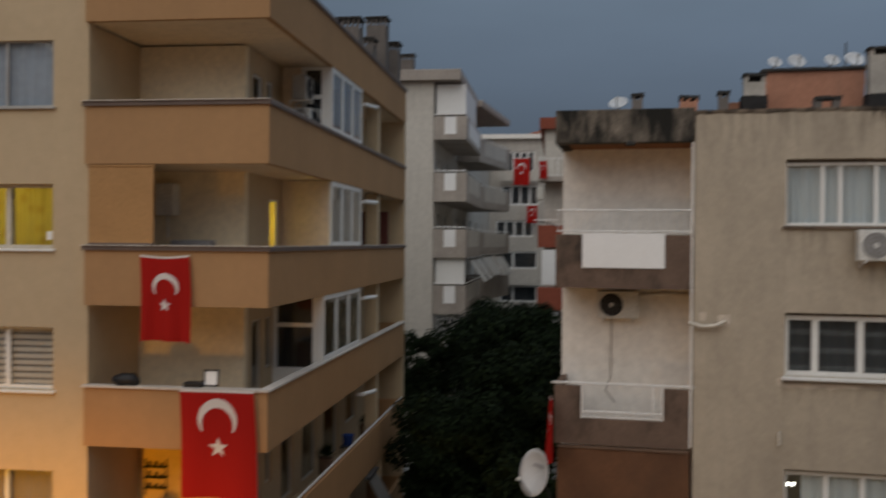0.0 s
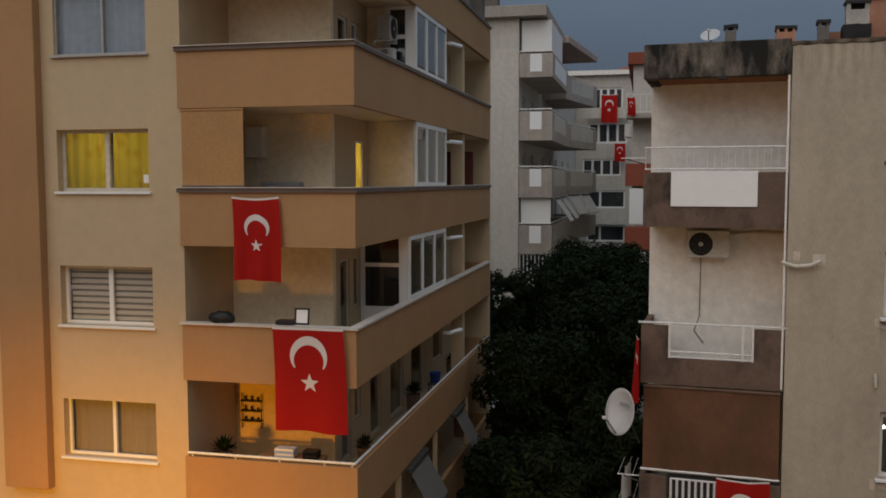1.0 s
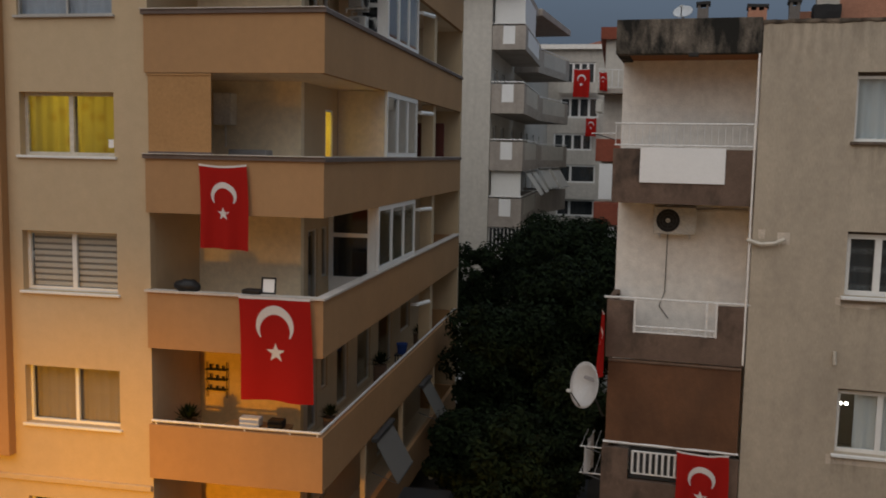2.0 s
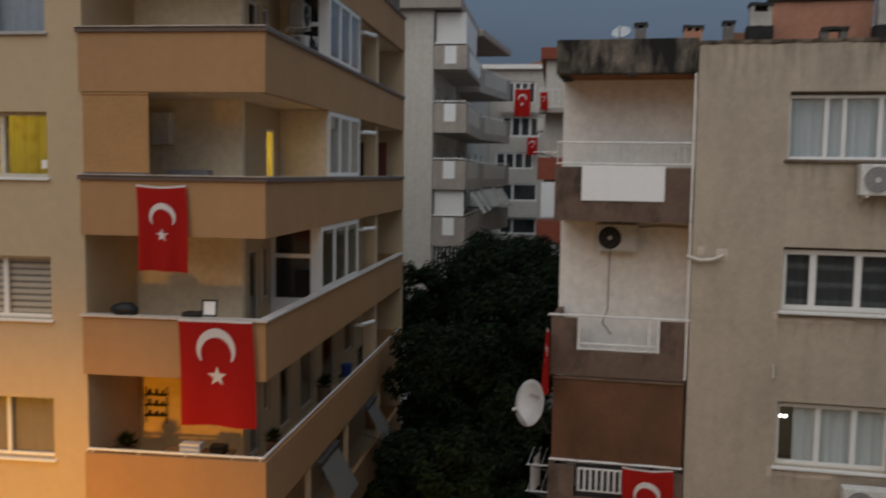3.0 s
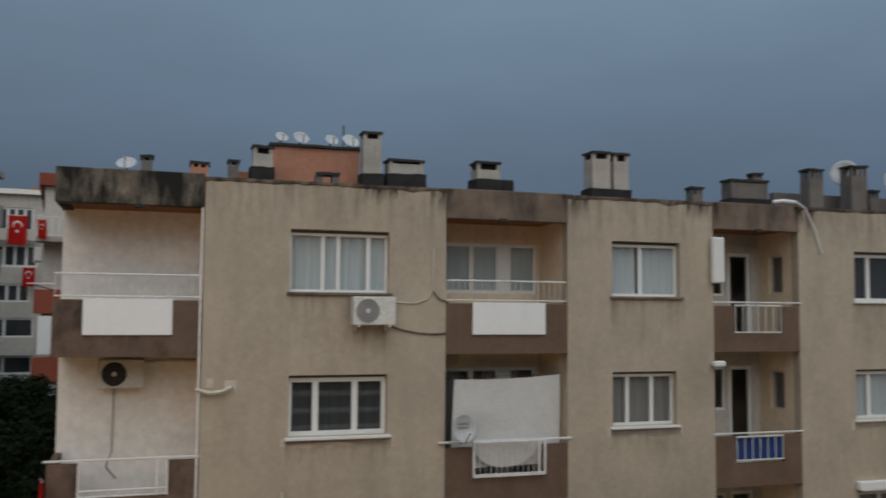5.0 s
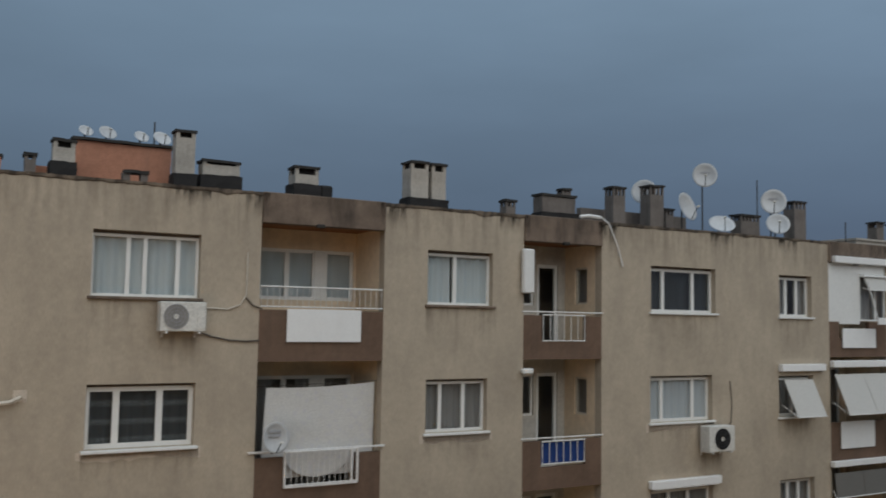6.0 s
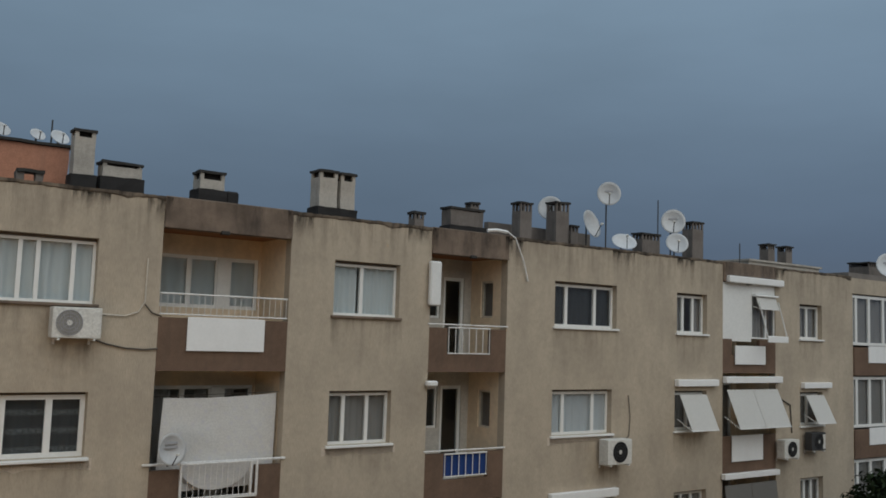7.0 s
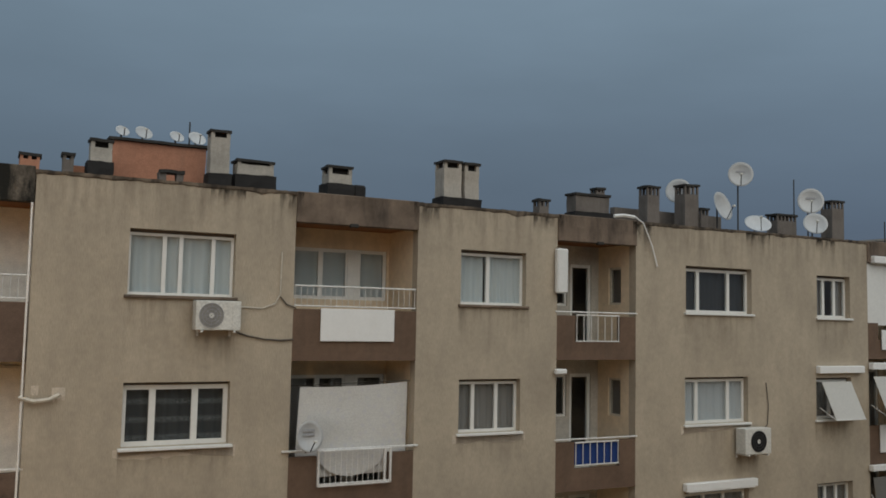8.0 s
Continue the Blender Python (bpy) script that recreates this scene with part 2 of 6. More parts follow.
M_BEIGE = painted("beige_render", (0.50, 0.427, 0.328), 0.84, 0.7, 0.45, (0.22, 0.185, 0.15), 0.92, 0.8, 75, runs=(0.45, 0.82), run_scale=(1.0, 0.3), speck_of=0.085, comb=0.13)
M_BROWN = painted("brown_render", (0.18, 0.118, 0.082), 0.75, 1.2, 0.35, (0.07, 0.06, 0.05), 0.9, 0.3, 50)
M_BEAM = painted("weathered_beam_render", (0.235, 0.18, 0.138), 0.6, 2.0, 0.85, (0.06, 0.048, 0.04), 0.95, 0.4, 40, runs=(0.48, 0.72), run_scale=(1.8, 0.5))
M_BLACKBEAM = painted("mould_blackened_concrete", (0.23, 0.195, 0.155), 0.5, 2.4, 0.97, (0.014, 0.014, 0.012), 0.95, 0.5, 30, runs=(0.40, 0.57), run_scale=(1.7, 0.55), speck_of=0.2)
M_MOULDBROWN = painted("mould_stained_brown_render", (0.17, 0.115, 0.085), 0.7, 1.4, 0.85, (0.025, 0.022, 0.018), 0.92, 0.3, 45, runs=(0.50, 0.68), run_scale=(1.1, 0.6))
M_WHITEWALL = painted("white_wall_paint", (0.91, 0.87, 0.80), 0.94, 0.7, 0.10, (0.5, 0.42, 0.33), 0.8, 0.15, 50)
M_CREAM = painted("cream_wall_paint", (0.79, 0.65, 0.47), 0.9, 0.7, 0.12, (0.45, 0.36, 0.24), 0.8, 0.15, 50)
M_PEACHWALL = painted("peach_render", (0.55, 0.425, 0.268), 0.93, 0.4, 0.15, (0.42, 0.33, 0.25), 0.9, 0.25, 45, speck_of=0.045)
M_TAN = painted("tan_band_render", (0.42, 0.245, 0.115), 0.9, 0.6, 0.15, (0.27, 0.15, 0.09), 0.88, 0.22, 50, speck_of=0.045)
# orange-brown carries the warm glow and deep shade under the ceilings
M_SOFFIT = painted("warm_glow_soffit", (0.32, 0.145, 0.06), 0.8, 1.0, 0.25, (0.16, 0.085, 0.05), 0.9, 0.2, 45)
M_COPING = painted("dark_stone_coping", (0.16, 0.12, 0.10), 0.8, 2, 0.0, rough=0.6, bump=0.15)
M_MARBLE = painted("pale_marble_coping", (0.66, 0.60, 0.53), 0.85, 2, 0.2, (0.35, 0.3, 0.25), 0.5, 0.1)
M_GREYWALL = painted("grey_cement_render", (0.58, 0.545, 0.48), 0.87, 0.4, 0.3, (0.28, 0.25, 0.22), 0.92, 0.3, 35)
M_GREYPAR = painted("grey_balcony_render", (0.43, 0.38, 0.33), 0.8, 0.7, 0.3, (0.16, 0.14, 0.12), 0.92, 0.3, 35)
M_PINK = painted("salmon_render", (0.48, 0.235, 0.15), 0.8, 1.2, 0.4, (0.3, 0.17, 0.12), 0.92, 0.3, 40)
M_BRICKRED = painted("red_painted_render", (0.30, 0.085, 0.05), 0.75, 1.0, 0.2, (0.2, 0.07, 0.05), 0.9, 0.3, 40)
M_CHIM = painted("chimney_render", (0.50, 0.46, 0.40), 0.72, 1.8, 0.45, (0.12, 0.11, 0.1), 0.95, 0.35, 40, 0.1)
M_CHIMDARK = painted("sooty_chimney_render", (0.20, 0.175, 0.155), 0.7, 1.8, 0.5, (0.05, 0.05, 0.045), 0.95, 0.35, 40, 0.12)
M_TAR = painted("bitumen_felt", (0.028, 0.026, 0.025), 0.7, 2, 0.0, rough=0.8, bump=0.4)
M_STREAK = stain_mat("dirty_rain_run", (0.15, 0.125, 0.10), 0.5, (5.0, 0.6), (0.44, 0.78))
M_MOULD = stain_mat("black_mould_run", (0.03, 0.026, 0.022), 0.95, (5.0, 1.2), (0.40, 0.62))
M_PATCH = painted("pale_plaster_patch", (0.65, 0.565, 0.46), 0.88, 1.5, 0.2, (0.35, 0.3, 0.24), 0.95, 0.5, 40)
M_ROOF = painted("roof_screed", (0.22, 0.2, 0.18), 0.7, 0.8, 0.0, rough=0.95)
M_ROOFTILE = painted("clay_roof", (0.33, 0.12, 0.07), 0.7, 1.5, 0.0, rough=0.9)
M_PVC = painted("white_pvc", (0.80, 0.80, 0.77), 0.96, 1.0, 0.0, rough=0.4, bump=0.03, grain=20, spec=0.5, speck_of=0.03)
M_PVCOLD = painted("cream_aged_frame", (0.62, 0.57, 0.48), 0.9, 1.0, 0.0, rough=0.5, bump=0.05, grain=20)
M_ALU = painted("aluminium_frame", (0.42, 0.40, 0.37), 0.9, 1.0, 0.0, rough=0.45, bump=0.05)
M_WHITEMETAL = painted("white_painted_steel", (0.78, 0.77, 0.74), 0.88, 3.0, 0.15, (0.4, 0.25, 0.15), 0.45, 0.06, 30, 0.0, 0.5)
M_PANEL = painted("white_sheet_panel", (0.86, 0.86, 0.84), 0.96, 0.8, 0.08, (0.55, 0.5, 0.45), 0.5, 0.04, 20, speck_of=0.02)
M_DARKMETAL = painted("dark_steel", (0.06, 0.06, 0.06), 0.8, 3.0, 0.0, rough=0.5, bump=0.1)
M_BLACK = painted("black_plastic", (0.015, 0.015, 0.016), 0.8, 3.0, 0.0, rough=0.5, bump=0.1)
M_ACBODY = painted("ac_casing_paint", (0.70, 0.69, 0.64), 0.9, 2.0, 0.2, (0.4, 0.35, 0.28), 0.5, 0.05, 25)
M_DISH = painted("dish_paint", (0.56, 0.57, 0.57), 0.9, 3.0, 0.12, (0.4, 0.36, 0.3), 0.45, 0.05, 25, 0.1, speck_of=0.04)
M_ACDULL = painted("dulled_grey_casing", (0.36, 0.34, 0.30), 0.85, 2.0, 0.25, (0.2, 0.17, 0.14), 0.6, 0.05, 25)
M_FANGREY = painted("grey_fan_guard", (0.30, 0.29, 0.27), 0.9, 3, 0, rough=0.6)
M_GREYBAR = painted("grey_print", (0.35, 0.35, 0.36), 0.9, 3, 0, rough=0.6)
M_CREAMLIGHT = painted("pale_cream_paint", (0.89, 0.77, 0.55), 0.93, 0.8, 0.1, (0.5, 0.42, 0.3), 0.8, 0.15, 50)
M_OCHRE = painted("ochre_lamplit_wall", (0.68, 0.47, 0.22), 0.92, 0.8, 0.12, (0.4, 0.28, 0.15), 0.85, 0.15, 50)
M_WOODPANEL = painted("tan_roller_blind", (0.42, 0.235, 0.095), 0.92, 2.0, 0.1, (0.4, 0.25, 0.12), 0.8, 0.15, 80)
M_REDDOOR = painted("dark_red_shutter", (0.11, 0.03, 0.022), 0.8, 2.0, 0.0, rough=0.6, bump=0.1)
M_BROWNBLIND = painted("brown_canvas", (0.17, 0.082, 0.042), 0.62, 1.1, 0.45, (0.085, 0.05, 0.032), 0.95, 0.3, 60, runs=(0.42, 0.7), run_scale=(0.9, 0.5))
M_FLAG = cloth_mat("red_flag_cloth", (0.48, 0.020, 0.015), 0.25, 90)
M_FLAGWHITE = cloth_mat("white_flag_print", (0.86, 0.82, 0.78), 0.2, 90)
M_CURTAIN = cloth_mat("white_curtain", (0.84, 0.87, 0.85), 0.25, 60)
M_CURTGREY = cloth_mat("grey_curtain", (0.42, 0.39, 0.36), 0.3, 60)
M_CURTDARK = cloth_mat("dark_net_curtain", (0.085, 0.09, 0.093), 0.3, 70, 0.0, (0.22, 0.23, 0.23), 0.34)
M_DARKNET = cloth_mat("plain_dark_net", (0.075, 0.08, 0.083), 0.2, 60)
M_CURTYEL = cloth_mat("yellow_lit_curtain", (0.80, 0.62, 0.10), 0.7, 50, 3.0, (0.62, 0.42, 0.05))
M_CURTCREAM = cloth_mat("cream_lit_curtain", (0.74, 0.62, 0.36), 0.6, 50)
M_CURTBROWN = cloth_mat("brown_curtain", (0.47, 0.38, 0.28), 0.2, 60)
M_BLIND = cloth_mat("pale_roller_blind", (0.82, 0.84, 0.84), 0.3, 60)
M_ZEBRA = cloth_mat("blind_slat_cloth", (0.82, 0.75, 0.64), 0.25, 60)
M_LINEN = cloth_mat("printed_bed_sheet", (0.72, 0.71, 0.68), 0.08, 30, 7.0, (0.63, 0.62, 0.63))
# grey darkened so the canvas colour carries the lane's deep shade
M_AWNGREY = cloth_mat("shaded_grey_canvas", (0.27, 0.26, 0.24), 0.3, 40)
M_CAPDARK = painted("black_weathered_slab", (0.05, 0.047, 0.043), 0.7, 2.0, 0.0, rough=0.95, bump=0.4)
M_DRIP = painted("dirt_blackened_edge", (0.24, 0.195, 0.15), 0.5, 2.5, 0.85, (0.035, 0.03, 0.026), 0.95, 0.5, 30, runs=(0.46, 0.62), run_scale=(2.0, 0.6))
M_AWNING = cloth_mat("white_awning_canvas", (0.80, 0.79, 0.75), 0.3, 40)
M_BLUE = cloth_mat("blue_tarpaulin", (0.035, 0.07, 0.235), 0.15, 30)
M_GLASS = glass_mat("window_glass")
M_GLASSGREY = painted("sky_grey_blind", (0.40, 0.42, 0.45), 0.93, 1.0, 0, rough=0.5, bump=0.05)
M_ASPHALT = painted("asphalt", (0.05, 0.05, 0.052), 0.7, 0.5, 0.0, rough=0.95, bump=0.4, grain=90)
M_PAVING = painted("paving_slab", (0.25, 0.24, 0.22), 0.8, 1.5, 0.0, rough=0.9, bump=0.25, each=0.12)
M_SOIL = painted("dark_soil", (0.05, 0.04, 0.03), 0.6, 1.2, 0.0, rough=1.0, bump=0.5)
M_INTERIOR = painted("room_plaster", (0.45, 0.42, 0.38), 0.9, 0.7, 0.0, rough=0.9)
M_BARK = painted("bark", (0.07, 0.05, 0.035), 0.6, 6, 0.3, rough=1.0, bump=0.8, grain=25)
# leaf tones set near black to hold the deep shade between the blocks
M_LEAF = leaf_mat("shade_dark_leaves", (0.004, 0.008, 0.003), (0.019, 0.031, 0.011))
M_CARDARK = painted("dark_car_paint", (0.06, 0.065, 0.07), 0.97, 1, 0, rough=0.3, bump=0.0, spec=0.5)
M_CARWHITE = painted("white_car_paint", (0.75, 0.76, 0.76), 0.97, 1, 0, rough=0.25, bump=0.0, spec=0.6)
M_TYRE = painted("tyre_rubber", (0.02, 0.02, 0.02), 0.8, 3, 0, rough=0.9)
M_CABLE = painted("cable_sheath", (0.10, 0.085, 0.07), 0.8, 3, 0, rough=0.7)
M_WARMGLOW = glow_mat("warm_lamp_glow", (1.0, 0.72, 0.30), 6.0)
M_WHITEGLOW = glow_mat("white_lamp_glow", (1.0, 0.92, 0.75), 9.0)

# ---------------------------------------------------------------- mesh helpers


def part(name, bm, mat, parent=None, label="", m=None, smooth=False):
    me = bpy.data.meshes.new(name)
    bmesh.ops.recalc_face_normals(bm, faces=bm.faces)
    bm.to_mesh(me)
    bm.free()
    me.materials.append(mat)
    if smooth:
        me.polygons.foreach_set("use_smooth", [True] * len(me.polygons))
    ob = new(name, me)
    if parent is not None:
        ob.parent = parent
    if m is not None:
        ob.matrix_basis = m
    return tagged(ob, label)


def again(ob, name, m, parent):
    """Another piece on the same mesh."""
    o = new(name, ob.data)
    o.parent, o.matrix_basis = parent, m
    return o


def thing(name, m, label, category, group="", kind=""):
    ob = new(name)
    ob.empty_display_size = 0.2
    ob.matrix_basis = m
    return tagged(ob, label, category, group, kind)


def add_box(bm, x0, x1, y0, y1, z0, z1):
    v = [bm.verts.new((x, y, z)) for z in (z0, z1) for y in (y0, y1) for x in (x0, x1)]
    for f in ((0, 2, 3, 1), (4, 5, 7, 6), (0, 1, 5, 4), (2, 6, 7, 3), (0, 4, 6, 2), (1, 3, 7, 5)):
        bm.faces.new([v[i] for i in f])


def bx(x0, x1, y0, y1, z0, z1, bev=0.0, seg=1):
    bm = bmesh.new()
    add_box(bm, x0, x1, y0, y1, z0, z1)
    if bev:
        bmesh.ops.bevel(bm, geom=bm.edges[:], offset=bev, segments=seg, affect="EDGES", profile=0.5)
    return bm


def rod(a, b, r, n=8, r2=None):
    bm = bmesh.new()
    add_rod(bm, a, b, r, n, r2)
    return bm


def add_rod(bm, a, b, r, n=8, r2=None):
    a, b = Vector(a), Vector(b)
    q = (b - a).to_track_quat("Z", "Y")
    r2 = r if r2 is None else r2
    rings = []
    for c, rr in ((a, r), (b, r2)):
        rings.append([bm.verts.new(c + q @ Vector((rr * math.cos(2 * math.pi * i / n), rr * math.sin(2 * math.pi * i / n), 0))) for i in range(n)])
    for i in range(n):
        j = (i + 1) % n
        bm.faces.new((rings[0][i], rings[0][j], rings[1][j], rings[1][i]))
    bm.faces.new(rings[0][::-1])
    bm.faces.new(rings[1])


def tube(points, r, n=7):
    """A bent pipe or cable along points."""
    bm = bmesh.new()
    for a, b in zip(points[:-1], points[1:]):
        add_rod(bm, a, b, r, n)
    return bm


def wall_mesh(u0, u1, z0, z1, holes, thick, d0=0.0):
    """A wall in the plane of x and z, thick along y, with openings (u0, u1, z0, z1) right through it."""
    us = sorted({u0, u1, *[min(max(h[i], u0), u1) for h in holes for i in (0, 1)]})
    zs = sorted({z0, z1, *[min(max(h[i], z0), z1) for h in holes for i in (2, 3)]})
    nu, nz = len(us) - 1, len(zs) - 1
    solid = np.ones((nu, nz), bool)
    for i in range(nu):
        for j in range(nz):
            cu, cz = (us[i] + us[i + 1]) / 2, (zs[j] + zs[j + 1]) / 2
            solid[i, j] = not any(h[0] < cu < h[1] and h[2] < cz < h[3] for h in holes)
    bm, vs = bmesh.new(), {}

    def vert(i, j, k):
        if (i, j, k) not in vs:
            vs[i, j, k] = bm.verts.new((us[i], d0 + thick * k, zs[j]))
        return vs[i, j, k]

    def free(i, j):
        return not (0 <= i < nu and 0 <= j < nz) or not solid[i, j]

    for i in range(nu):
        for j in range(nz):
            if not solid[i, j]:
                continue
            bm.faces.new([vert(i, j, 0), vert(i + 1, j, 0), vert(i + 1, j + 1, 0), vert(i, j + 1, 0)])
            bm.faces.new([vert(i, j, 1), vert(i, j + 1, 1), vert(i + 1, j + 1, 1), vert(i + 1, j, 1)])
            for di, dj, p, q in ((-1, 0, (i, j), (i, j + 1)), (1, 0, (i + 1, j), (i + 1, j + 1)), (0, -1, (i, j), (i + 1, j)), (0, 1, (i, j + 1), (i + 1, j + 1))):
                if free(i + di, j + dj):
                    bm.faces.new([vert(*p, 0), vert(*q, 0), vert(*q, 1), vert(*p, 1)])
    return bm


def sheet(u0, u1, z0, z1, d, folds=7, amp=0.03, nu=40, sag=0.0):
    """A hanging curtain with soft folds, a few millimetres thick at its folds."""
    bm = bmesh.new()
    grid = []
    for i in range(nu + 1):
        s = i / nu
        col = []
        for j in range(3):
            z = z0 + (z1 - z0) * j / 2
            wob = amp * math.sin(folds * 2 * math.pi * s + 0.6 * math.sin(5 * s)) * (1 - 0.25 * j)
            col.append(bm.verts.new((u0 + (u1 - u0) * s, d + wob, z - sag * math.sin(math.pi * s) * (j == 2))))
        grid.append(col)
    for i in range(nu):
        for j in range(2):
            bm.faces.new((grid[i][j], grid[i + 1][j], grid[i + 1][j + 1], grid[i][j + 1]))
    return bm


def window(parent, u0, u1, z0, z1, splits=(0.5,), m=None, d=0.10, frame=None, fw=0.072, sill=M_PVC, sill_out=0.07, curtain=None, drawn=((0.0, 1.0),), folds=9, low=0.0, back=0.13, gap=0.0):
    """A window set into an opening: frame with mullions; panes, sill and curtains are its own pieces."""
    frame = frame or M_PVC
    if gap:
        z1 -= gap
    cuts = [u0 + (u1 - u0) * s for s in splits]
    edges = [u0 + fw * 0.3, *cuts, u1 - fw * 0.3]
    bm = wall_mesh(u0, u1, z0, z1, [(a + fw * 0.7, c - fw * 0.7, z0 + fw, z1 - fw) for a, c in zip(edges[:-1], edges[1:])], 0.07, d)
    win = part("window", bm, frame, parent, "", m)
    # dark strip filling the gap between frame and lintel
    if gap:
        part("head_box", bx(u0, u1, d + 0.02, d + 0.07, z1 + 0.002, z1 + gap), M_CHIMDARK, win, "dark strip above the frame")
    for a, b in zip(edges[:-1], edges[1:]):
        p = part("pane", bx(a + fw * 0.7, b - fw * 0.7, d + 0.03, d + 0.038, z0 + fw, z1 - fw), M_GLASS, win)
        p.visible_shadow = False
    if sill:
        part("sill", bx(u0 - 0.06, u1 + 0.06, -sill_out, d, z0 - 0.06, z0 - 0.004, 0.008), sill, win)
    if curtain:
        for a, b in drawn:
            w = u1 - u0
            part("curtain", sheet(u0 + w * a, u0 + w * b, z0 + low, z1, d + back, max(2, int(folds * (b - a))), min(0.035, back * 0.35), 40), curtain, win, "", smooth=True)
    return win


def railing(parent, u0, u1, z0, z1, d, step=0.13, m=None, mat=None, r=0.011, posts=False):
    mat = mat or M_WHITEMETAL
    rail = part("railing", bx(u0, u1, d - 0.02, d + 0.02, z1 - 0.035, z1, 0.008), mat, parent, "white-painted steel balcony rail", m)
    part("bottom_rail", bx(u0, u1, d - 0.015, d + 0.015, z0, z0 + 0.028, 0.006), mat, rail)
    n = max(2, int(round((u1 - u0) / step)))
    first = None
    for i in range(n + 1):
        u = u0 + 0.02 + (u1 - u0 - 0.04) * i / n
        if first is None:
            first = part("baluster", rod((0, 0, z0 + 0.02), (0, 0, z1 - 0.02), r, 6), mat, rail, "", pose(u, d, 0))
        else:
            again(first, "baluster", pose(u, d, 0), rail)
    return rail


def aircon(m, label="white split air-conditioner outdoor unit on the wall", w=0.80, h=0.56, dp=0.28, fan_at=0.34, pale=False, coat=None):
    """Outdoor unit: back on the plane y = 0, front towards -y, base at z = 0."""
    ob = thing("air_conditioner", m, label, "air conditioner", "outdoor units")
    part("casing", bx(-w / 2, w / 2, -dp - 0.1, -0.1, 0.0, h, 0.018, 2), coat or M_ACBODY, ob)
    cx, cz, r = -w / 2 + w * fan_at, h / 2, h * 0.42
    bm = bmesh.new()
    for k in range(4):
        rr = r * (k + 1) / 4
        ring(bm, cx, cz, rr, rr - 0.012, -dp - 0.118, -dp - 0.106, 28)
    for k in range(8):
        a = k * math.pi / 4
        add_rod(bm, (cx, -dp - 0.112, cz), (cx + r * math.cos(a), -dp - 0.112, cz + r * math.sin(a)), 0.005, 4)
    part("fan_grille", bm, M_GREYBAR if pale else M_DARKMETAL, ob)
    bm = bmesh.new()
    ring(bm, cx, cz, r * 0.97, 0.0, -dp - 0.104, -dp - 0.1005, 28)
    part("fan_opening", bm, M_FANGREY if pale else M_BLACK, ob)
    bm = bmesh.new()
    ring(bm, cx, cz, r * 0.2, 0.0, -dp - 0.116, -dp - 0.104, 16)
    part("fan_hub", bm, M_ACBODY, ob)
    part("service_cover", bx(w / 2 - 0.17, w / 2 - 0.03, -dp - 0.108, -dp - 0.1, 0.05, h - 0.06, 0.003), M_ACBODY, ob)
    for u in (-w / 2 + 0.12, w / 2 - 0.12):
        bm = bmesh.new()
        add_box(bm, u - 0.02, u + 0.02, -dp - 0.12, 0.0, -0.04, 0.0)
        add_box(bm, u - 0.02, u + 0.02, -0.03, 0.0, -0.12, -0.04)
        part("bracket", bm, M_WHITEMETAL, ob)
    return ob


def ring(bm, cx, cz, r, r_in, y0, y1, n):
    """A flat ring or disc facing along y."""
    def circle(rr, y):
        return [bm.verts.new((cx + rr * math.cos(2 * math.pi * i / n), y, cz + rr * math.sin(2 * math.pi * i / n))) for i in range(n)]
    o0, o1 = circle(r, y0), circle(r, y1)
    if r_in > 0:
        i0, i1 = circle(r_in, y0), circle(r_in, y1)
    for k in range(n):
        j = (k + 1) % n
        bm.faces.new((o0[k], o0[j], o1[j], o1[k]))
        if r_in > 0:
            bm.faces.new((i0[k], i1[k], i1[j], i0[j]))
            bm.faces.new((o0[k], i0[k], i0[j], o0[j]))
            bm.faces.new((o1[k], o1[j], i1[j], i1[k]))
    if r_in <= 0:
        bm.faces.new(o0)
        bm.faces.new(o1[::-1])


def dish(m, r=0.45, yaw=0.0, tilt=25.0, pole=0.6, label="round white satellite dish on a steel pole on the roof", bar=True, foot=(0, 0, 0)):
    """Satellite dish: foot of its pole at the origin, bowl facing -y turned by yaw."""
    ob = thing("satellite_dish", m, label, "satellite dish", "roof dishes")
    part("pole", rod(foot, (0, 0, pole), 0.022, 8), M_DARKMETAL, ob)
    turn = pose(0, -0.10, pole, 0, 0, yaw) @ pose(0, 0, 0, -tilt, 0, 0)
    bm, rings = bmesh.new(), []
    for back in (0.0, 0.012):
        for k in range(6):
            rr = r * (k + 0.001) / 5
            rings.append([bm.verts.new((rr * math.cos(2 * math.pi * i / 32), -0.32 * rr * rr / r + back, 1.08 * rr * math.sin(2 * math.pi * i / 32))) for i in range(32)])
    for s in (0, 6):
        for k in range(5):
            for i in range(32):
                j = (i + 1) % 32
                bm.faces.new((rings[s + k][i], rings[s + k][j], rings[s + k + 1][j], rings[s + k + 1][i]))
    for i in range(32):
        j = (i + 1) % 32
        bm.faces.new((rings[5][i], rings[5][j], rings[11][j], rings[11][i]))
    bowl = part("bowl", bm, M_DISH, ob, "", turn, True)
    if bar:
        part("print", bx(-r * 0.38, r * 0.38, -0.08 * r, -0.08 * r + 0.006, r * 0.24, r * 0.42), M_GREYBAR, bowl, "grey printed bar")
    part("arm", rod((0, -0.30 * r, -r), (0, -1.05 * r, -0.35 * r), 0.012, 6), M_DARKMETAL, bowl)
    part("receiver", bx(-0.035, 0.035, -1.2 * r, -1.0 * r, -0.42 * r, -0.28 * r, 0.01), M_ACBODY, bowl)
    return ob


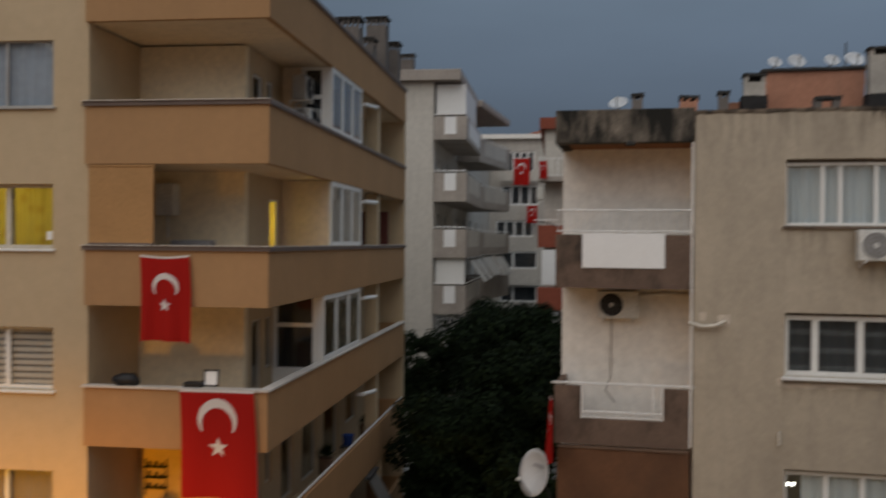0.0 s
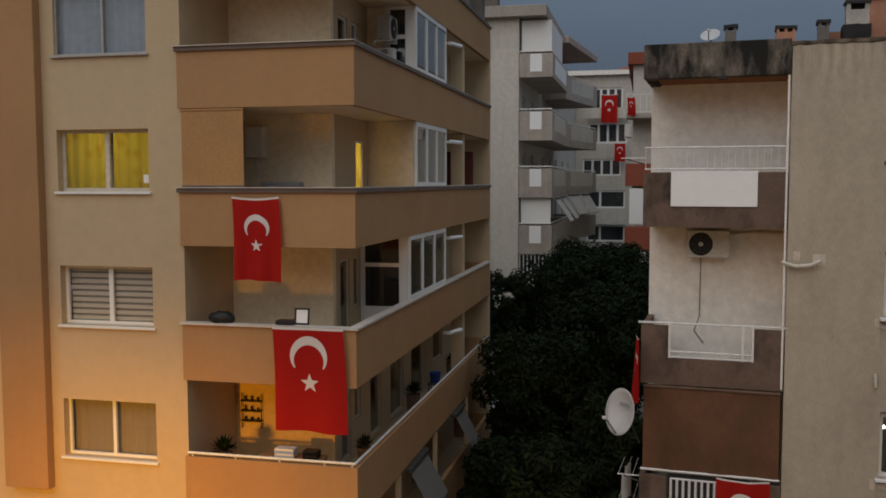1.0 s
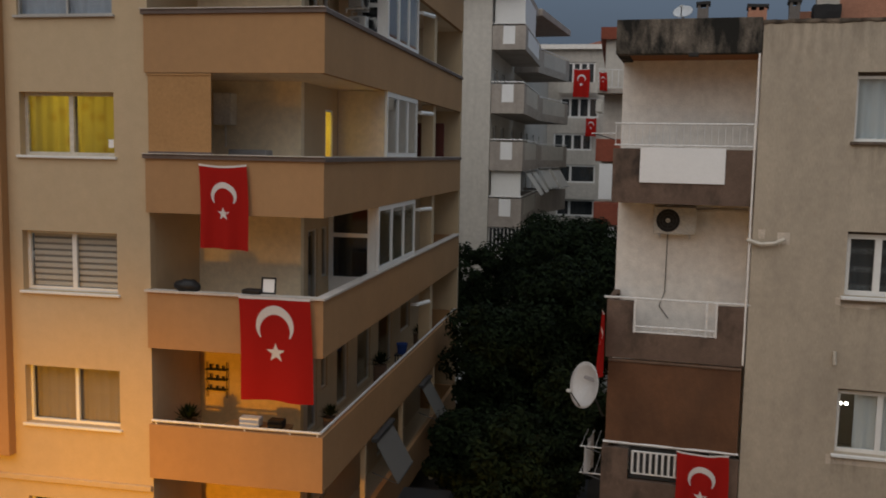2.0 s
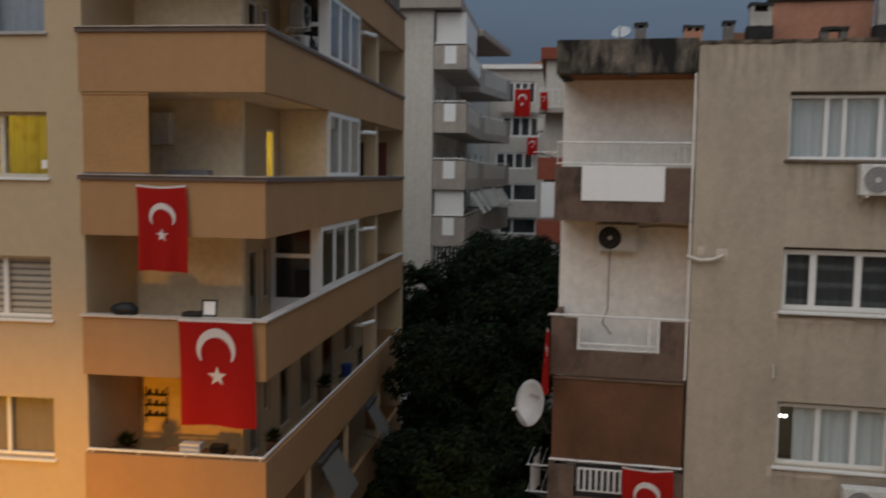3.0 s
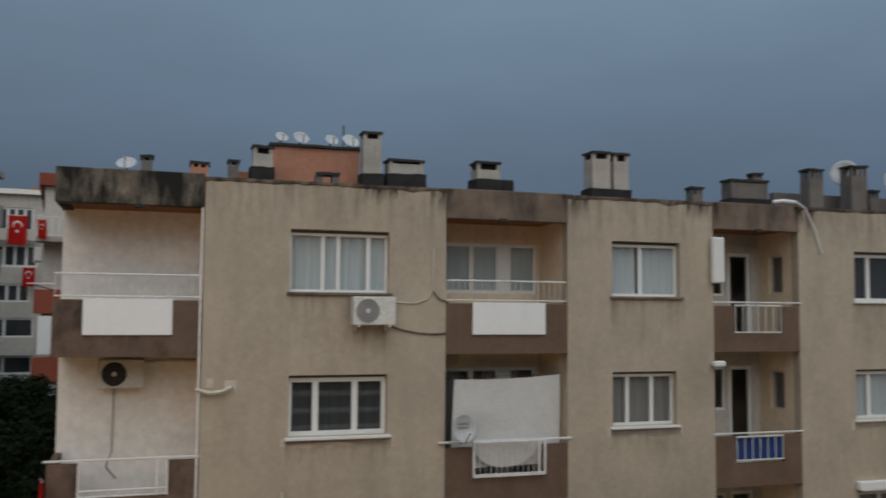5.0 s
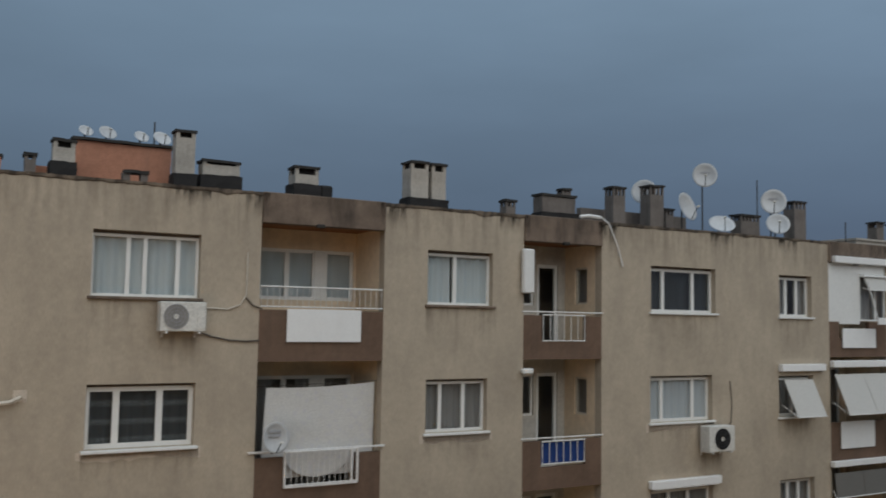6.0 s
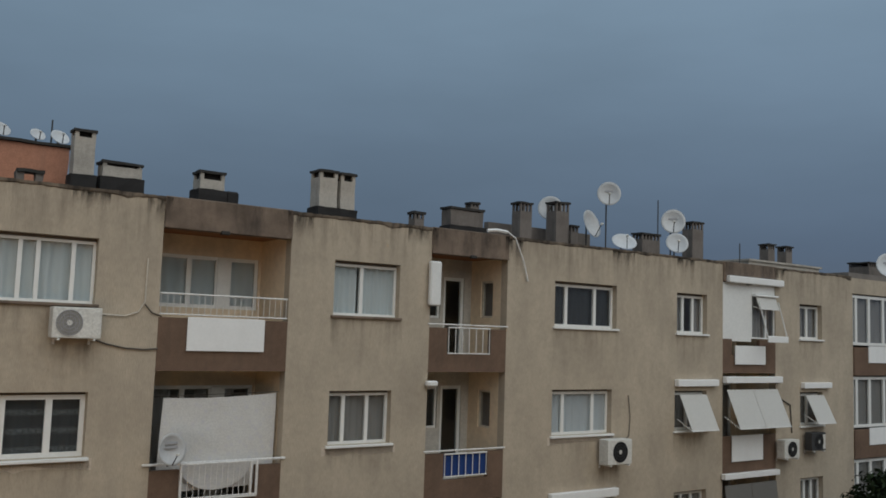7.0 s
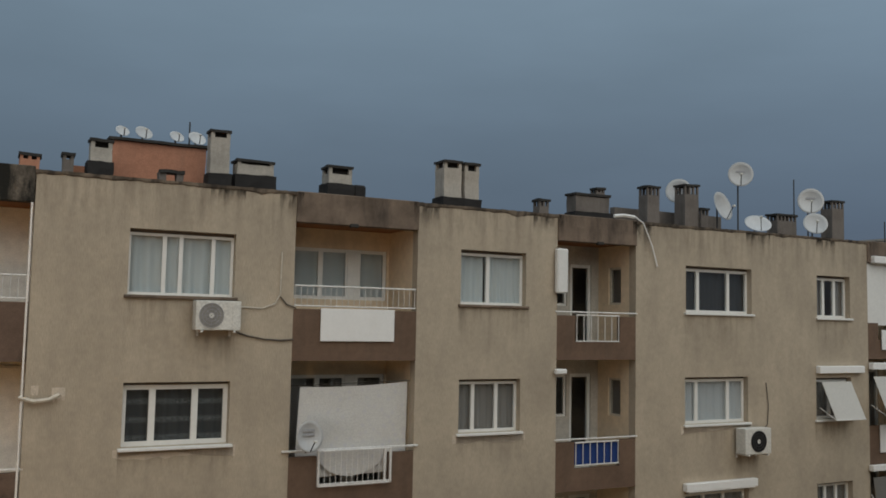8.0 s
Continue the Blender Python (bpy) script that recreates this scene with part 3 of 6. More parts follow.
def flag(m, w, h, skew=0.0, label="red cloth flag with white crescent and star hanging from the parapet", waves=2.0, sag=0.03, top_curve=0.04, cy=0.33):
    """A flag hung upright from its top edge: top left corner at the origin, hanging down, face towards -y."""
    ob = thing("flag", m, label, "flag", "flags")

    def place(s, v, lift=0.0):
        x = w * s + skew * v + 0.015 * math.sin(4 * v + 6 * s)
        y = -0.03 - (0.012 + 0.045 * v) * math.sin(waves * 2 * math.pi * s + 1.3 * v) - sag * v - lift
        return x, y, -h * v - top_curve * math.sin(math.pi * s) * (1 - v) + 0.02 * math.sin(3 * s + 1) * v
    bm, nu, nv = bmesh.new(), 30, 24
    for lift in (0.0,):
        g = [[bm.verts.new(place(i / nu, j / nv)) for j in range(nv + 1)] for i in range(nu + 1)]
        for i in range(nu):
            for j in range(nv):
                bm.faces.new((g[i][j], g[i + 1][j], g[i + 1][j + 1], g[i][j + 1]))
    part("cloth", bm, M_FLAG, ob, "", None, True)
    bm = bmesh.new()
    strip = [[bm.verts.new(place(i / 24, v, 0.005)) for v in (-0.012, 0.012)] for i in range(25)]
    for q, r in zip(strip[:-1], strip[1:]):
        bm.faces.new((q[0], r[0], r[1], q[1]))
    part("header", bm, M_FLAGWHITE, ob, "white header tape")
    k = w / h
    cx, r1 = 0.5, 0.268   # in widths
    bm = bmesh.new()
    n = 40
    outer, inner = [], []
    for i in range(n + 1):
        a = math.radians(-128 + 256 * i / n) + math.pi / 2
        outer.append((cx + r1 * math.cos(a), cy - r1 * k * math.sin(a)))
    ci, ri = cy + 0.068 * k * 1.0, r1 * 0.80
    for i in range(n + 1):
        ox, oy = outer[i]
        a = math.atan2(-(oy - ci) / k, ox - cx)
        inner.append((cx + ri * math.cos(a), ci - ri * k * math.sin(a)))
    rows = [[bm.verts.new(place(o[0] * (1 - f) + p[0] * f, o[1] * (1 - f) + p[1] * f, 0.006)) for f in (0, 0.5, 1)] for o, p in zip(outer, inner)]
    for a, b in zip(rows[:-1], rows[1:]):
        for f in range(2):
            bm.faces.new((a[f], b[f], b[f + 1], a[f + 1]))
    part("crescent", bm, M_FLAGWHITE, ob, "white crescent", None, True)
    bm = bmesh.new()
    sy = cy + 0.37 * k
    mid = bm.verts.new(place(cx, sy, 0.008))
    pts = []
    for i in range(10):
        a = math.pi / 2 + i * math.pi / 5
        rr = 0.135 if i % 2 == 0 else 0.055
        pts.append(bm.verts.new(place(cx + rr * math.cos(a), sy - rr * k * math.sin(a), 0.008)))
    for i in range(10):
        bm.faces.new((mid, pts[i], pts[(i + 1) % 10]))
    part("star", bm, M_FLAGWHITE, ob, "white star", None, True)
    return ob


def worn(bm, amount, seed, cuts=2):
    """Uneven edges and faces on a piece of masonry."""
    bmesh.ops.subdivide_edges(bm, edges=bm.edges[:], cuts=cuts, use_grid_fill=True)
    for v in bm.verts:
        q = v.co * 4.0 + Vector((seed, seed * 0.7, 0))
        v.co += Vector((noise.noise(q), noise.noise(q + Vector((9, 0, 0))), noise.noise(q + Vector((0, 9, 0))))) * amount
    return bm


def chimney(m, w, dp, h, cap=0.22, mat=None, base=0.0, label="rendered roof chimney with a flat concrete cap", over=0.06):
    """Chimney on the roof: foot at z = 0, centred in x, from y = 0 backwards."""
    mat = mat or M_CHIM
    seed = 10 * w + 3 * h + m.translation.x
    ob = thing("chimney", m, label, "chimney", "roof chimneys")
    part("shaft", worn(bx(-w / 2, w / 2, 0, dp, max(0.0, base - 0.02), h - cap), 0.014, seed), mat, ob)
    if base:
        part("base", worn(bx(-w / 2 - 0.05, w / 2 + 0.05, -0.05, dp + 0.05, 0, base), 0.03, seed + 3, 3), M_TAR, ob, "bitumen-coated base")
    k = 2 if base else max(2, int(round(w / 0.16)) + 1)
    pw = min(0.04, w / 7) if base else 0.028
    first = None
    for i in range(k):
        for y in (pw, dp - pw):
            u = -w / 2 + pw + (w - 2 * pw) * i / (k - 1)
            if first is None:
                first = part("pillar", bx(-pw, pw, -pw, pw, h - cap - 0.02, h - 0.045), mat, ob, "", pose(u, y, 0))
            else:
                again(first, "pillar", pose(u, y, 0), ob)
    # solid black core paints in the darkness of the opening under the cap
    if base:
        part("flue", bx(-w / 2 + 0.05, w / 2 - 0.05, 0.12, dp - 0.04, h - cap - 0.05, h - 0.06), M_TAR, ob, "black core standing in for the dark flue opening")
    part("cap", worn(bx(-w / 2 - over, w / 2 + over, -over, dp + over, h - 0.06, h), 0.02, seed + 7, 3), M_CAPDARK, ob)
    return ob


def awning(m, w, drop=0.75, out=0.45, label="white canvas drop-arm awning below its casing", panels=1, box_h=0.2, mat=None, inset=(0.0, 0.0), bars=None, gap=0.0):
    """Casing on the wall with its top at z = 0, canvas sloping out and down."""
    ob = thing("awning", m, label, "awning", "white awnings")
    part("casing", bx(-0.08, w + 0.08, -0.16, 0.0, -box_h, 0.0, 0.015), bars or M_PANEL, ob)
    for k in range(panels):
        a, b = inset[0] + (w - sum(inset)) * k / panels + 0.01, inset[0] + (w - sum(inset)) * (k + 1) / panels - 0.01
        bm = bmesh.new()
        n = 10
        lo = []
        for off in (0.0, 0.012):
            lo.append([[bm.verts.new((a + (b - a) * i / n, -0.08 - out * (j / 3) + off, -box_h + 0.02 - gap - (drop - gap) * (j / 3) - 0.015 * math.sin(math.pi * i / n) * math.sin(math.pi * j / 3))) for j in range(4)] for i in range(n + 1)])
        for g in lo:
            for i in range(n):
                for j in range(3):
                    bm.faces.new((g[i][j], g[i + 1][j], g[i + 1][j + 1], g[i][j + 1]))
        part("canvas", bm, mat or M_AWNING, ob, "", None, True)
        part("front_bar", rod((a, -0.08 - out, -box_h + 0.02 - drop), (b, -0.08 - out, -box_h + 0.02 - drop), 0.016), bars or M_WHITEMETAL, ob)
    for u in (inset[0] + 0.01, w - inset[1] - 0.01):
        part("arm", rod((u, 0.0, -box_h - drop * 0.75), (u, -0.08 - out, -box_h + 0.02 - drop), 0.012, 6), bars or M_WHITEMETAL, ob)
    return ob


def tree(x, y, h, r, seed, label, leaves=15000, squash=0.8, z0=0.0, size=0.115, trunk_r=0.16):
    rng = random.Random(seed)
    ob = thing("tree", pose(x, y, z0), label, "tree", "trees in the passage")
    bm = bmesh.new()
    base = Vector((0, 0, 0))
    fork = Vector((rng.uniform(-.2, .2), rng.uniform(-.2, .2), h * 0.42))
    add_rod(bm, base, fork, trunk_r, 10, trunk_r * 0.62)
    tips = []
    for k in range(11):
        a = 2 * math.pi * k / 11 + rng.uniform(-.3, .3)
        rr = r * rng.uniform(0.45, 0.85)
        top = Vector((rr * math.cos(a), rr * math.sin(a), h * rng.uniform(0.55, 0.9)))
        mid = fork.lerp(top, 0.5) + Vector((0, 0, rng.uniform(-.2, .3)))
        add_rod(bm, fork, mid, trunk_r * 0.4, 6, trunk_r * 0.25)
        add_rod(bm, mid, top, trunk_r * 0.25, 6, trunk_r * 0.08)
        tips += [top, mid]
    part("trunk", bm, M_BARK, ob)
    clumps = []
    cz = h - r * squash
    for k in range(70):
        v = Vector((rng.gauss(0, 1), rng.gauss(0, 1), rng.gauss(0, 1))).normalized() * rng.uniform(0.5, 1.0) ** 0.6
        clumps.append((Vector((v.x * r * 0.88, v.y * r * 0.88, cz + v.z * r * squash * 0.88)), r * rng.uniform(0.14, 0.30)))
    for tpt in tips:
        clumps.append((tpt, r * 0.25))
    verts, faces = [], []
    for k in range(leaves):
        c, cr = clumps[rng.randrange(len(clumps))]
        v = Vector((rng.gauss(0, 1), rng.gauss(0, 1), rng.gauss(0, 1))).normalized() * cr * rng.uniform(0.55, 1.08)
        p = c + v
        n = (v.normalized() + Vector((rng.uniform(-.7, .7), rng.uniform(-.7, .7), rng.uniform(-.2, .9)))).normalized()
        q = n.to_track_quat("Z", "Y") @ Euler((0, 0, rng.uniform(0, 6.28))).to_quaternion()
        s = size * rng.uniform(0.6, 1.2)
        i0 = len(verts)
        for lx, ly, lz in ((0, -s, 0), (s * 0.42, 0, s * 0.12), (0, s, 0), (-s * 0.42, 0, s * 0.12)):
            verts.append(tuple(p + q @ Vector((lx, ly, lz))))
        faces.append((i0, i0 + 1, i0 + 2, i0 + 3))
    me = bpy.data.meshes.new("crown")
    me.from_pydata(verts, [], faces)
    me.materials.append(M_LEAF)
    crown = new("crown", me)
    crown.parent = ob
    return ob

# ---------------------------------------------------------------- ground
ground = part("ground", bx(-900, 900, -300, 1800, -0.5, -0.02), M_SOIL, None, "dark bare ground of the housing quarter")
tagged(ground, category="ground", kind="structure")
road = tagged(part("road", bx(-60, 80, 3.5, 12.2, -0.3, 0.0), M_ASPHALT, None, "worn grey asphalt street"), category="road", kind="structure")
lane = tagged(part("road_lane", bx(-5.2, -0.6, 15.0, 78, -0.3, 0.004), M_ASPHALT, None, "narrow asphalt lane between the blocks"), category="road", kind="structure")
kerb = tagged(part("kerb", bx(-60, 80, 12.2, 12.4, -0.3, 0.14, 0.02), M_PAVING, None, "concrete kerb along the street"), category="kerb", kind="structure")
pavement = tagged(part("pavement", bx(-60, 80, 12.4, 15.0, -0.3, 0.12), M_PAVING, None, "concrete pavement in front of the blocks"), category="pavement", kind="structure")

# the house behind the camera, which closes the street
near_house = thing("apartment_building", pose(0, 0, 0), "plain rendered apartment block facing the street", "building")
part("wall", wall_mesh(-25, 30, 0, 13.5, [(-1.6, 1.6, 9.3, 12.4)], 0.3, -1.2), M_BEIGE, near_house)
part("roof", bx(-25, 30, -12, -0.8, 13.5, 13.8), M_ROOF, near_house)

# ---------------------------------------------------------------- block with brown balconies
block = thing("apartment_building", MR, "long beige rendered apartment block with brown recessed balconies", "building")
ROOF = 13.52
ROWS = ((10.12, 11.17, 12.93), (7.06, 8.20, 10.12), (4.12, 5.22, 7.06), (1.2, 2.3, 4.12))  # parapet foot, parapet top, ceiling
BAYS = ((4.35, 7.12), (10.79, 13.15), (21.75, 24.45))
WIN = {  # row: (u0, u1, z0, z1)
    "a": [(1.14, 3.14, 11.36, 12.6), (8.2, 9.92, 11.36, 12.58), (14.78, 17.1, 11.32, 12.52), (19.62, 21.0, 11.28, 12.47), (25.8, 27.1, 11.26, 12.42)],
    "b": [(1.15, 3.13, 8.54, 9.73), (8.2, 9.8, 8.52, 9.7), (14.75, 16.95, 8.48, 9.67), (19.55, 21.0, 8.45, 9.6), (25.8, 27.1, 8.4, 9.5)],
    "c": [(1.16, 3.16, 5.56, 6.8), (8.2, 9.8, 5.56, 6.78), (14.75, 16.95, 5.56, 6.78), (19.55, 21.0, 5.5, 6.7), (25.8, 27.1, 5.5, 6.7)],
}
holes = [w for r in WIN.values() for w in r] + [(a, b, 0.4, 20) for a, b in BAYS]
part("wall", wall_mesh(-0.5, 28.9, 0.0, ROOF, holes, 0.25), M_BEIGE, block)
part("end_wall", bx(-0.5, -0.25, 0.254, 11, 0, ROOF), M_WHITEWALL, block, "white-painted return wall")
part("end_wall", bx(28.65, 28.9, 0.254, 11, 0, ROOF), M_BEIGE, block)
part("rear_wall", bx(-3.15, 28.9, 11, 11.25, 0, ROOF), M_BEIGE, block)
part("roof", bx(-3.1, 28.85, 0.05, 11.2, ROOF - 0.17, ROOF - 0.03), M_ROOF, block, "grey screed flat roof")
bm = bmesh.new()
rng = random.Random(4)
cols, drip = [], 0.1
for i in range(421):
    u = -0.52 + 29.44 * i / 420
    drip = 0.6 * drip + 0.4 * (0.02 + 0.16 * max(0.0, noise.noise(Vector((u * 1.3, 3.1, 0))) - 0.1) + 0.07 * rng.random() ** 2)
    top = ROOF + 0.02 + 0.008 * noise.noise(Vector((u * 2.3, 0, 0))) + 0.014 * rng.random()
    cols.append([bm.verts.new(q) for q in ((u, -0.004, ROOF - drip), (u, -0.022, ROOF - drip * 0.5), (u, -0.03, top), (u, 0.22, top), (u, 0.22, ROOF - 0.03))])
for q, r in zip(cols[:-1], cols[1:]):
    for j in range(4):
        bm.faces.new((q[j], r[j], r[j + 1], q[j + 1]))
part("roof_edge", bm, M_DRIP, block, "dirt-blackened ragged roof edge")
for z0, zp, zc in ROWS:
    part("floor_slab", bx(-0.24, 28.64, 0.26, 10.99, z0 + 0.02, z0 + 0.17), M_INTERIOR, block)
    part("room_wall", bx(-0.24, 28.64, 5.0, 5.12, z0 + 0.18, zc), M_INTERIOR, block)

# the open end bay
part("bay_wall", bx(-3.12, -0.5, 1.5, 1.72, 0, ROOF - 0.2), M_WHITEWALL, block, "white-painted back wall of the end balconies")
part("bay_side", bx(-3.15, -2.95, 1.73, 11, 0, ROOF - 0.18), M_WHITEWALL, block)
part("roof_beam", bx(-3.16, -0.52, -0.03, 0.22, 12.95, 13.6, 0.012), M_BLACKBEAM, block, "roof beam blackened by rain and mould")
part("roof_beam", bx(-3.16, -2.94, 0.224, 1.7, 12.95, 13.6, 0.012), M_BLACKBEAM, block)
part("soffit", bx(-2.94, -0.51, 0.224, 1.49, 12.98, 13.1), M_SOFFIT, block, "orange-brown soffit, its colour standing in for warm glow")
part("corner_pipe", rod((-0.55, -0.03, 7.1), (-0.55, -0.03, 12.94), 0.019, 8), M_WHITEWALL, block, "white rainwater pipe")


def bay(u0, u1, back, rows, notch, open_left=False):
    """Balconies one over another in a recess: slabs, notched parapets and side walls."""
    for k, (z0, zp, zc) in enumerate(rows):
        part("balcony_slab", bx(u0, u1, 0.125, 1.499, z0 + 0.03, z0 + 0.16), M_BROWN, block)
        n0, n1, nz = notch
        part("parapet", wall_mesh(u0, u1, z0, zp, [(n0, n1, zp - nz, zp + 1)], 0.12, 0.0 if not open_left else -0.02), M_MOULDBROWN if open_left else M_BROWN, block, "brown-painted balcony parapet with a notch")
    if not open_left:
        part("bay_side", bx(u0 - 0.2, u0, 0.255, 1.5, 0.4, ROOF - 0.2), back, block)
        part("bay_side", wall_mesh(-1.7, -0.255, 0.4, ROOF - 0.2, [(-1.08, -0.58, c - 1.45, c - 0.5) for _, _, c in rows] if u1 == 13.15 else [], 0.2), back, block, "", pose(u1, 0, 0, 0, 0, -90))
        part("roof_beam", bx(u0 + 0.004, u1 - 0.004, -0.05, 0.2, 12.93, 13.56, 0.012), M_BEAM, block, "weathered brown roof beam")
        part("soffit", bx(u0, u1, 0.204, 1.5, 12.98, 13.1), M_SOFFIT, block, "orange-brown soffit, its colour standing in for warm glow")


bay(-3.14, -0.52, M_WHITEWALL, ROWS, (-2.62, -1.05, 0.63), True)
for z0, zp, zc in ROWS:
    part("side_parapet", bx(-3.14, -3.02, 0.11, 1.5, z0, zp), M_BROWN, block)
bay(*BAYS[0], M_CREAM, ROWS, (4.95, 6.56, 0.64))
bay(*BAYS[1], M_CREAM, ROWS, (11.33, 12.66, 0.62))
bay(*BAYS[2], M_CREAM, ROWS, (22.2, 23.6, 0.5))


def back_wall(u0, u1, openings, mat=None):
    part("bay_wall", wall_mesh(u0, u1, 0.4, ROOF - 0.2, openings, 0.2, 1.5), mat or M_CREAM, block, "plain painted back wall of the balconies")


back_wall(4.35, 7.12, [(4.5, 7.06, z0 + 1.29 if k < 1 else z0 + 0.2, zc - 0.38) for k, (z0, zp, zc) in enumerate(ROWS)])
back_wall(10.79, 13.15, [(11.2, 12.15, zc - 1.5, zc - 0.45) for z0, zp, zc in ROWS] + [(12.25, 12.92, z0 + 0.18, zc - 0.42) for z0, zp, zc in ROWS], M_GREYWALL)
back_wall(21.75, 24.45, [(22.0, 24.2, z0 + 0.2, zc - 0.4) for z0, zp, zc in ROWS])

# ---- windows of the block
MB = pose(0, 1.5, 0)
MSIDE = pose(13.15, 0, 0, 0, 0, -90)
window(block, *WIN["a"][0], d=0.165, gap=0.06, splits=(0.335, 0.49, 0.80), curtain=M_CURTAIN, drawn=((0, .48), (.5, 1)), sill=M_BEAM, fw=0.055, back=0.10)
window(block, *WIN["a"][1], d=0.165, gap=0.06, splits=(0.46,), curtain=M_CURTAIN, drawn=((0, .41), (.44, 1)), sill=M_BEAM, fw=0.06, back=0.10)
window(block, *WIN["a"][2], d=0.165, gap=0.06, splits=(0.24, 0.70), curtain=M_DARKNET, fw=0.07, folds=8)
window(block, *WIN["a"][3], d=0.165, gap=0.06, splits=(0.33, 0.66), curtain=M_CURTGREY, drawn=((0, .3), (.75, 1)), fw=0.07)
window(block, *WIN["a"][4], d=0.165, gap=0.06, splits=(0.5,), curtain=M_CURTGREY)
window(block, *WIN["b"][0], d=0.165, gap=0.06, splits=(0.28, 0.68), curtain=M_CURTDARK, fw=0.085, sill_out=0.12)
window(block, *WIN["b"][1], d=0.165, gap=0.06, splits=(0.28, 0.66), curtain=M_CURTGREY, fw=0.06)
window(block, *WIN["b"][2], d=0.165, gap=0.06, splits=(0.24, 0.74), curtain=M_BLIND, fw=0.07, back=0.09)
window(block, *WIN["b"][3], d=0.165, gap=0.06, splits=(0.5,), curtain=M_CURTGREY)
window(block, *WIN["b"][4], d=0.165, gap=0.06, splits=(0.5,), curtain=M_CURTGREY)
window(block, *WIN["c"][0], d=0.165, gap=0.06, splits=(0.38, 0.7), curtain=M_CURTAIN, drawn=((.17, 1),), fw=0.07)
for w in WIN["c"][1:]:
    window(block, *w, d=0.165, gap=0.06, splits=(0.35, 0.66), curtain=M_CURTGREY, fw=0.06)
for k, (z0, zp, zc) in enumerate(ROWS):
    lowz = z0 + 1.29 if k < 1 else z0 + 0.2
    window(block, 4.5, 7.06, lowz, zc - 0.38, (0.375, 0.63, 0.73), m=MB, d=0.04, sill=None, fw=0.08, curtain=M_CURTAIN if k == 0 else M_CURTGREY if k == 1 else M_CURTCREAM, drawn=((0, .64), (.72, 1)) if k == 0 else ((0.1, .3), (.5, .85)))
    part("door_post", bx(6.10, 6.38, 1.52, 1.60, lowz + 0.02, zc - 0.4, 0.006), M_PVC, block, "white post between window and balcony door")
    window(block, 11.2, 12.15, zc - 1.5, zc - 0.45, (0.5,), m=MB, d=0.04, sill=None, fw=0.06, curtain=M_CURTDARK, drawn=((0, .3),))
    window(block, 12.25, 12.92, z0 + 0.18, zc - 0.42, (), m=MB, d=0.04, sill=None, fw=0.09, curtain=M_CURTDARK, drawn=((0, .2),))
    window(block, -1.08, -0.58, zc - 1.45, zc - 0.5, (), m=MSIDE, d=0.04, sill=None, fw=0.05, frame=M_PVCOLD, curtain=M_CURTGREY)
    window(block, 22.0, 24.2, z0 + 0.2, zc - 0.4, (0.3, 0.65), m=MB, d=0.04, sill=None, curtain=M_CURTGREY)

# ---- rain streaks and plaster patches on the wall


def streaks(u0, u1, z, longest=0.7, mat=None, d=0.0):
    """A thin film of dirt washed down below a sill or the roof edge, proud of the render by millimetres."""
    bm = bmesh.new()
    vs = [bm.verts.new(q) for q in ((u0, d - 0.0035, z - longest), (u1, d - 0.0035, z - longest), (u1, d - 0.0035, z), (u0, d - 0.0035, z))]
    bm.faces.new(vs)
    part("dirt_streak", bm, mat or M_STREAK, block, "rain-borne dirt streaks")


def patch(u0, u1, z0, z1, seed):
    rs = random.Random(seed)
    ring_pts = [(u0 + (u1 - u0) * i / 12, z0 + rs.uniform(-0.05, 0.05)) for i in range(13)] + [(u1 - (u1 - u0) * i / 12, z1) for i in range(13)]
    bm = bmesh.new()
    mid = bm.verts.new(((u0 + u1) / 2, -0.0035, (z0 + z1) / 2))
    vs = [bm.verts.new((u, -0.0035, z)) for u, z in ring_pts]
    for i in range(len(vs)):
        bm.faces.new((mid, vs[i], vs[(i + 1) % len(vs)]))
    part("plaster_patch", bm, M_PATCH, block, "pale plaster patch below the sill")


for row in ("a", "b", "c"):
    for w in WIN[row]:
        streaks(w[0] - 0.05, w[1] + 0.1, w[2] - 0.07, 1.3 if row == "a" else 0.9)
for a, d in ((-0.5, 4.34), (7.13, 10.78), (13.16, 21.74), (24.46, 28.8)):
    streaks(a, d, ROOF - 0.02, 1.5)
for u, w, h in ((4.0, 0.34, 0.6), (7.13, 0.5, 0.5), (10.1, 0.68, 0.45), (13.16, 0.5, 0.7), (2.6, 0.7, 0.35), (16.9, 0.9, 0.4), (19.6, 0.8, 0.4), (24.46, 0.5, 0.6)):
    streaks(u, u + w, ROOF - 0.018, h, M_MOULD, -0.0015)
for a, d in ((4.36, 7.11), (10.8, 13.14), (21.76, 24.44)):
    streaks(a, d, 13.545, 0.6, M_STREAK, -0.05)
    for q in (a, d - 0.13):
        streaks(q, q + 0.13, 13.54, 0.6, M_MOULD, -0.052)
streaks(2.35, 3.2, 10.62, 1.2)
streaks(16.4, 17.3, 7.6, 1.0)
for k, w in ((0, WIN["b"][0]), (1, WIN["b"][1]), (2, WIN["b"][2]), (3, WIN["c"][0])):
    patch(w[0] - 0.14, w[1] + 0.14, w[2] - 0.2, w[2] - 0.03, 70 + k)

patch(-0.06, 0.16, 9.44, 9.66, 75)
patch(-0.4, -0.28, 9.55, 9.7, 76)

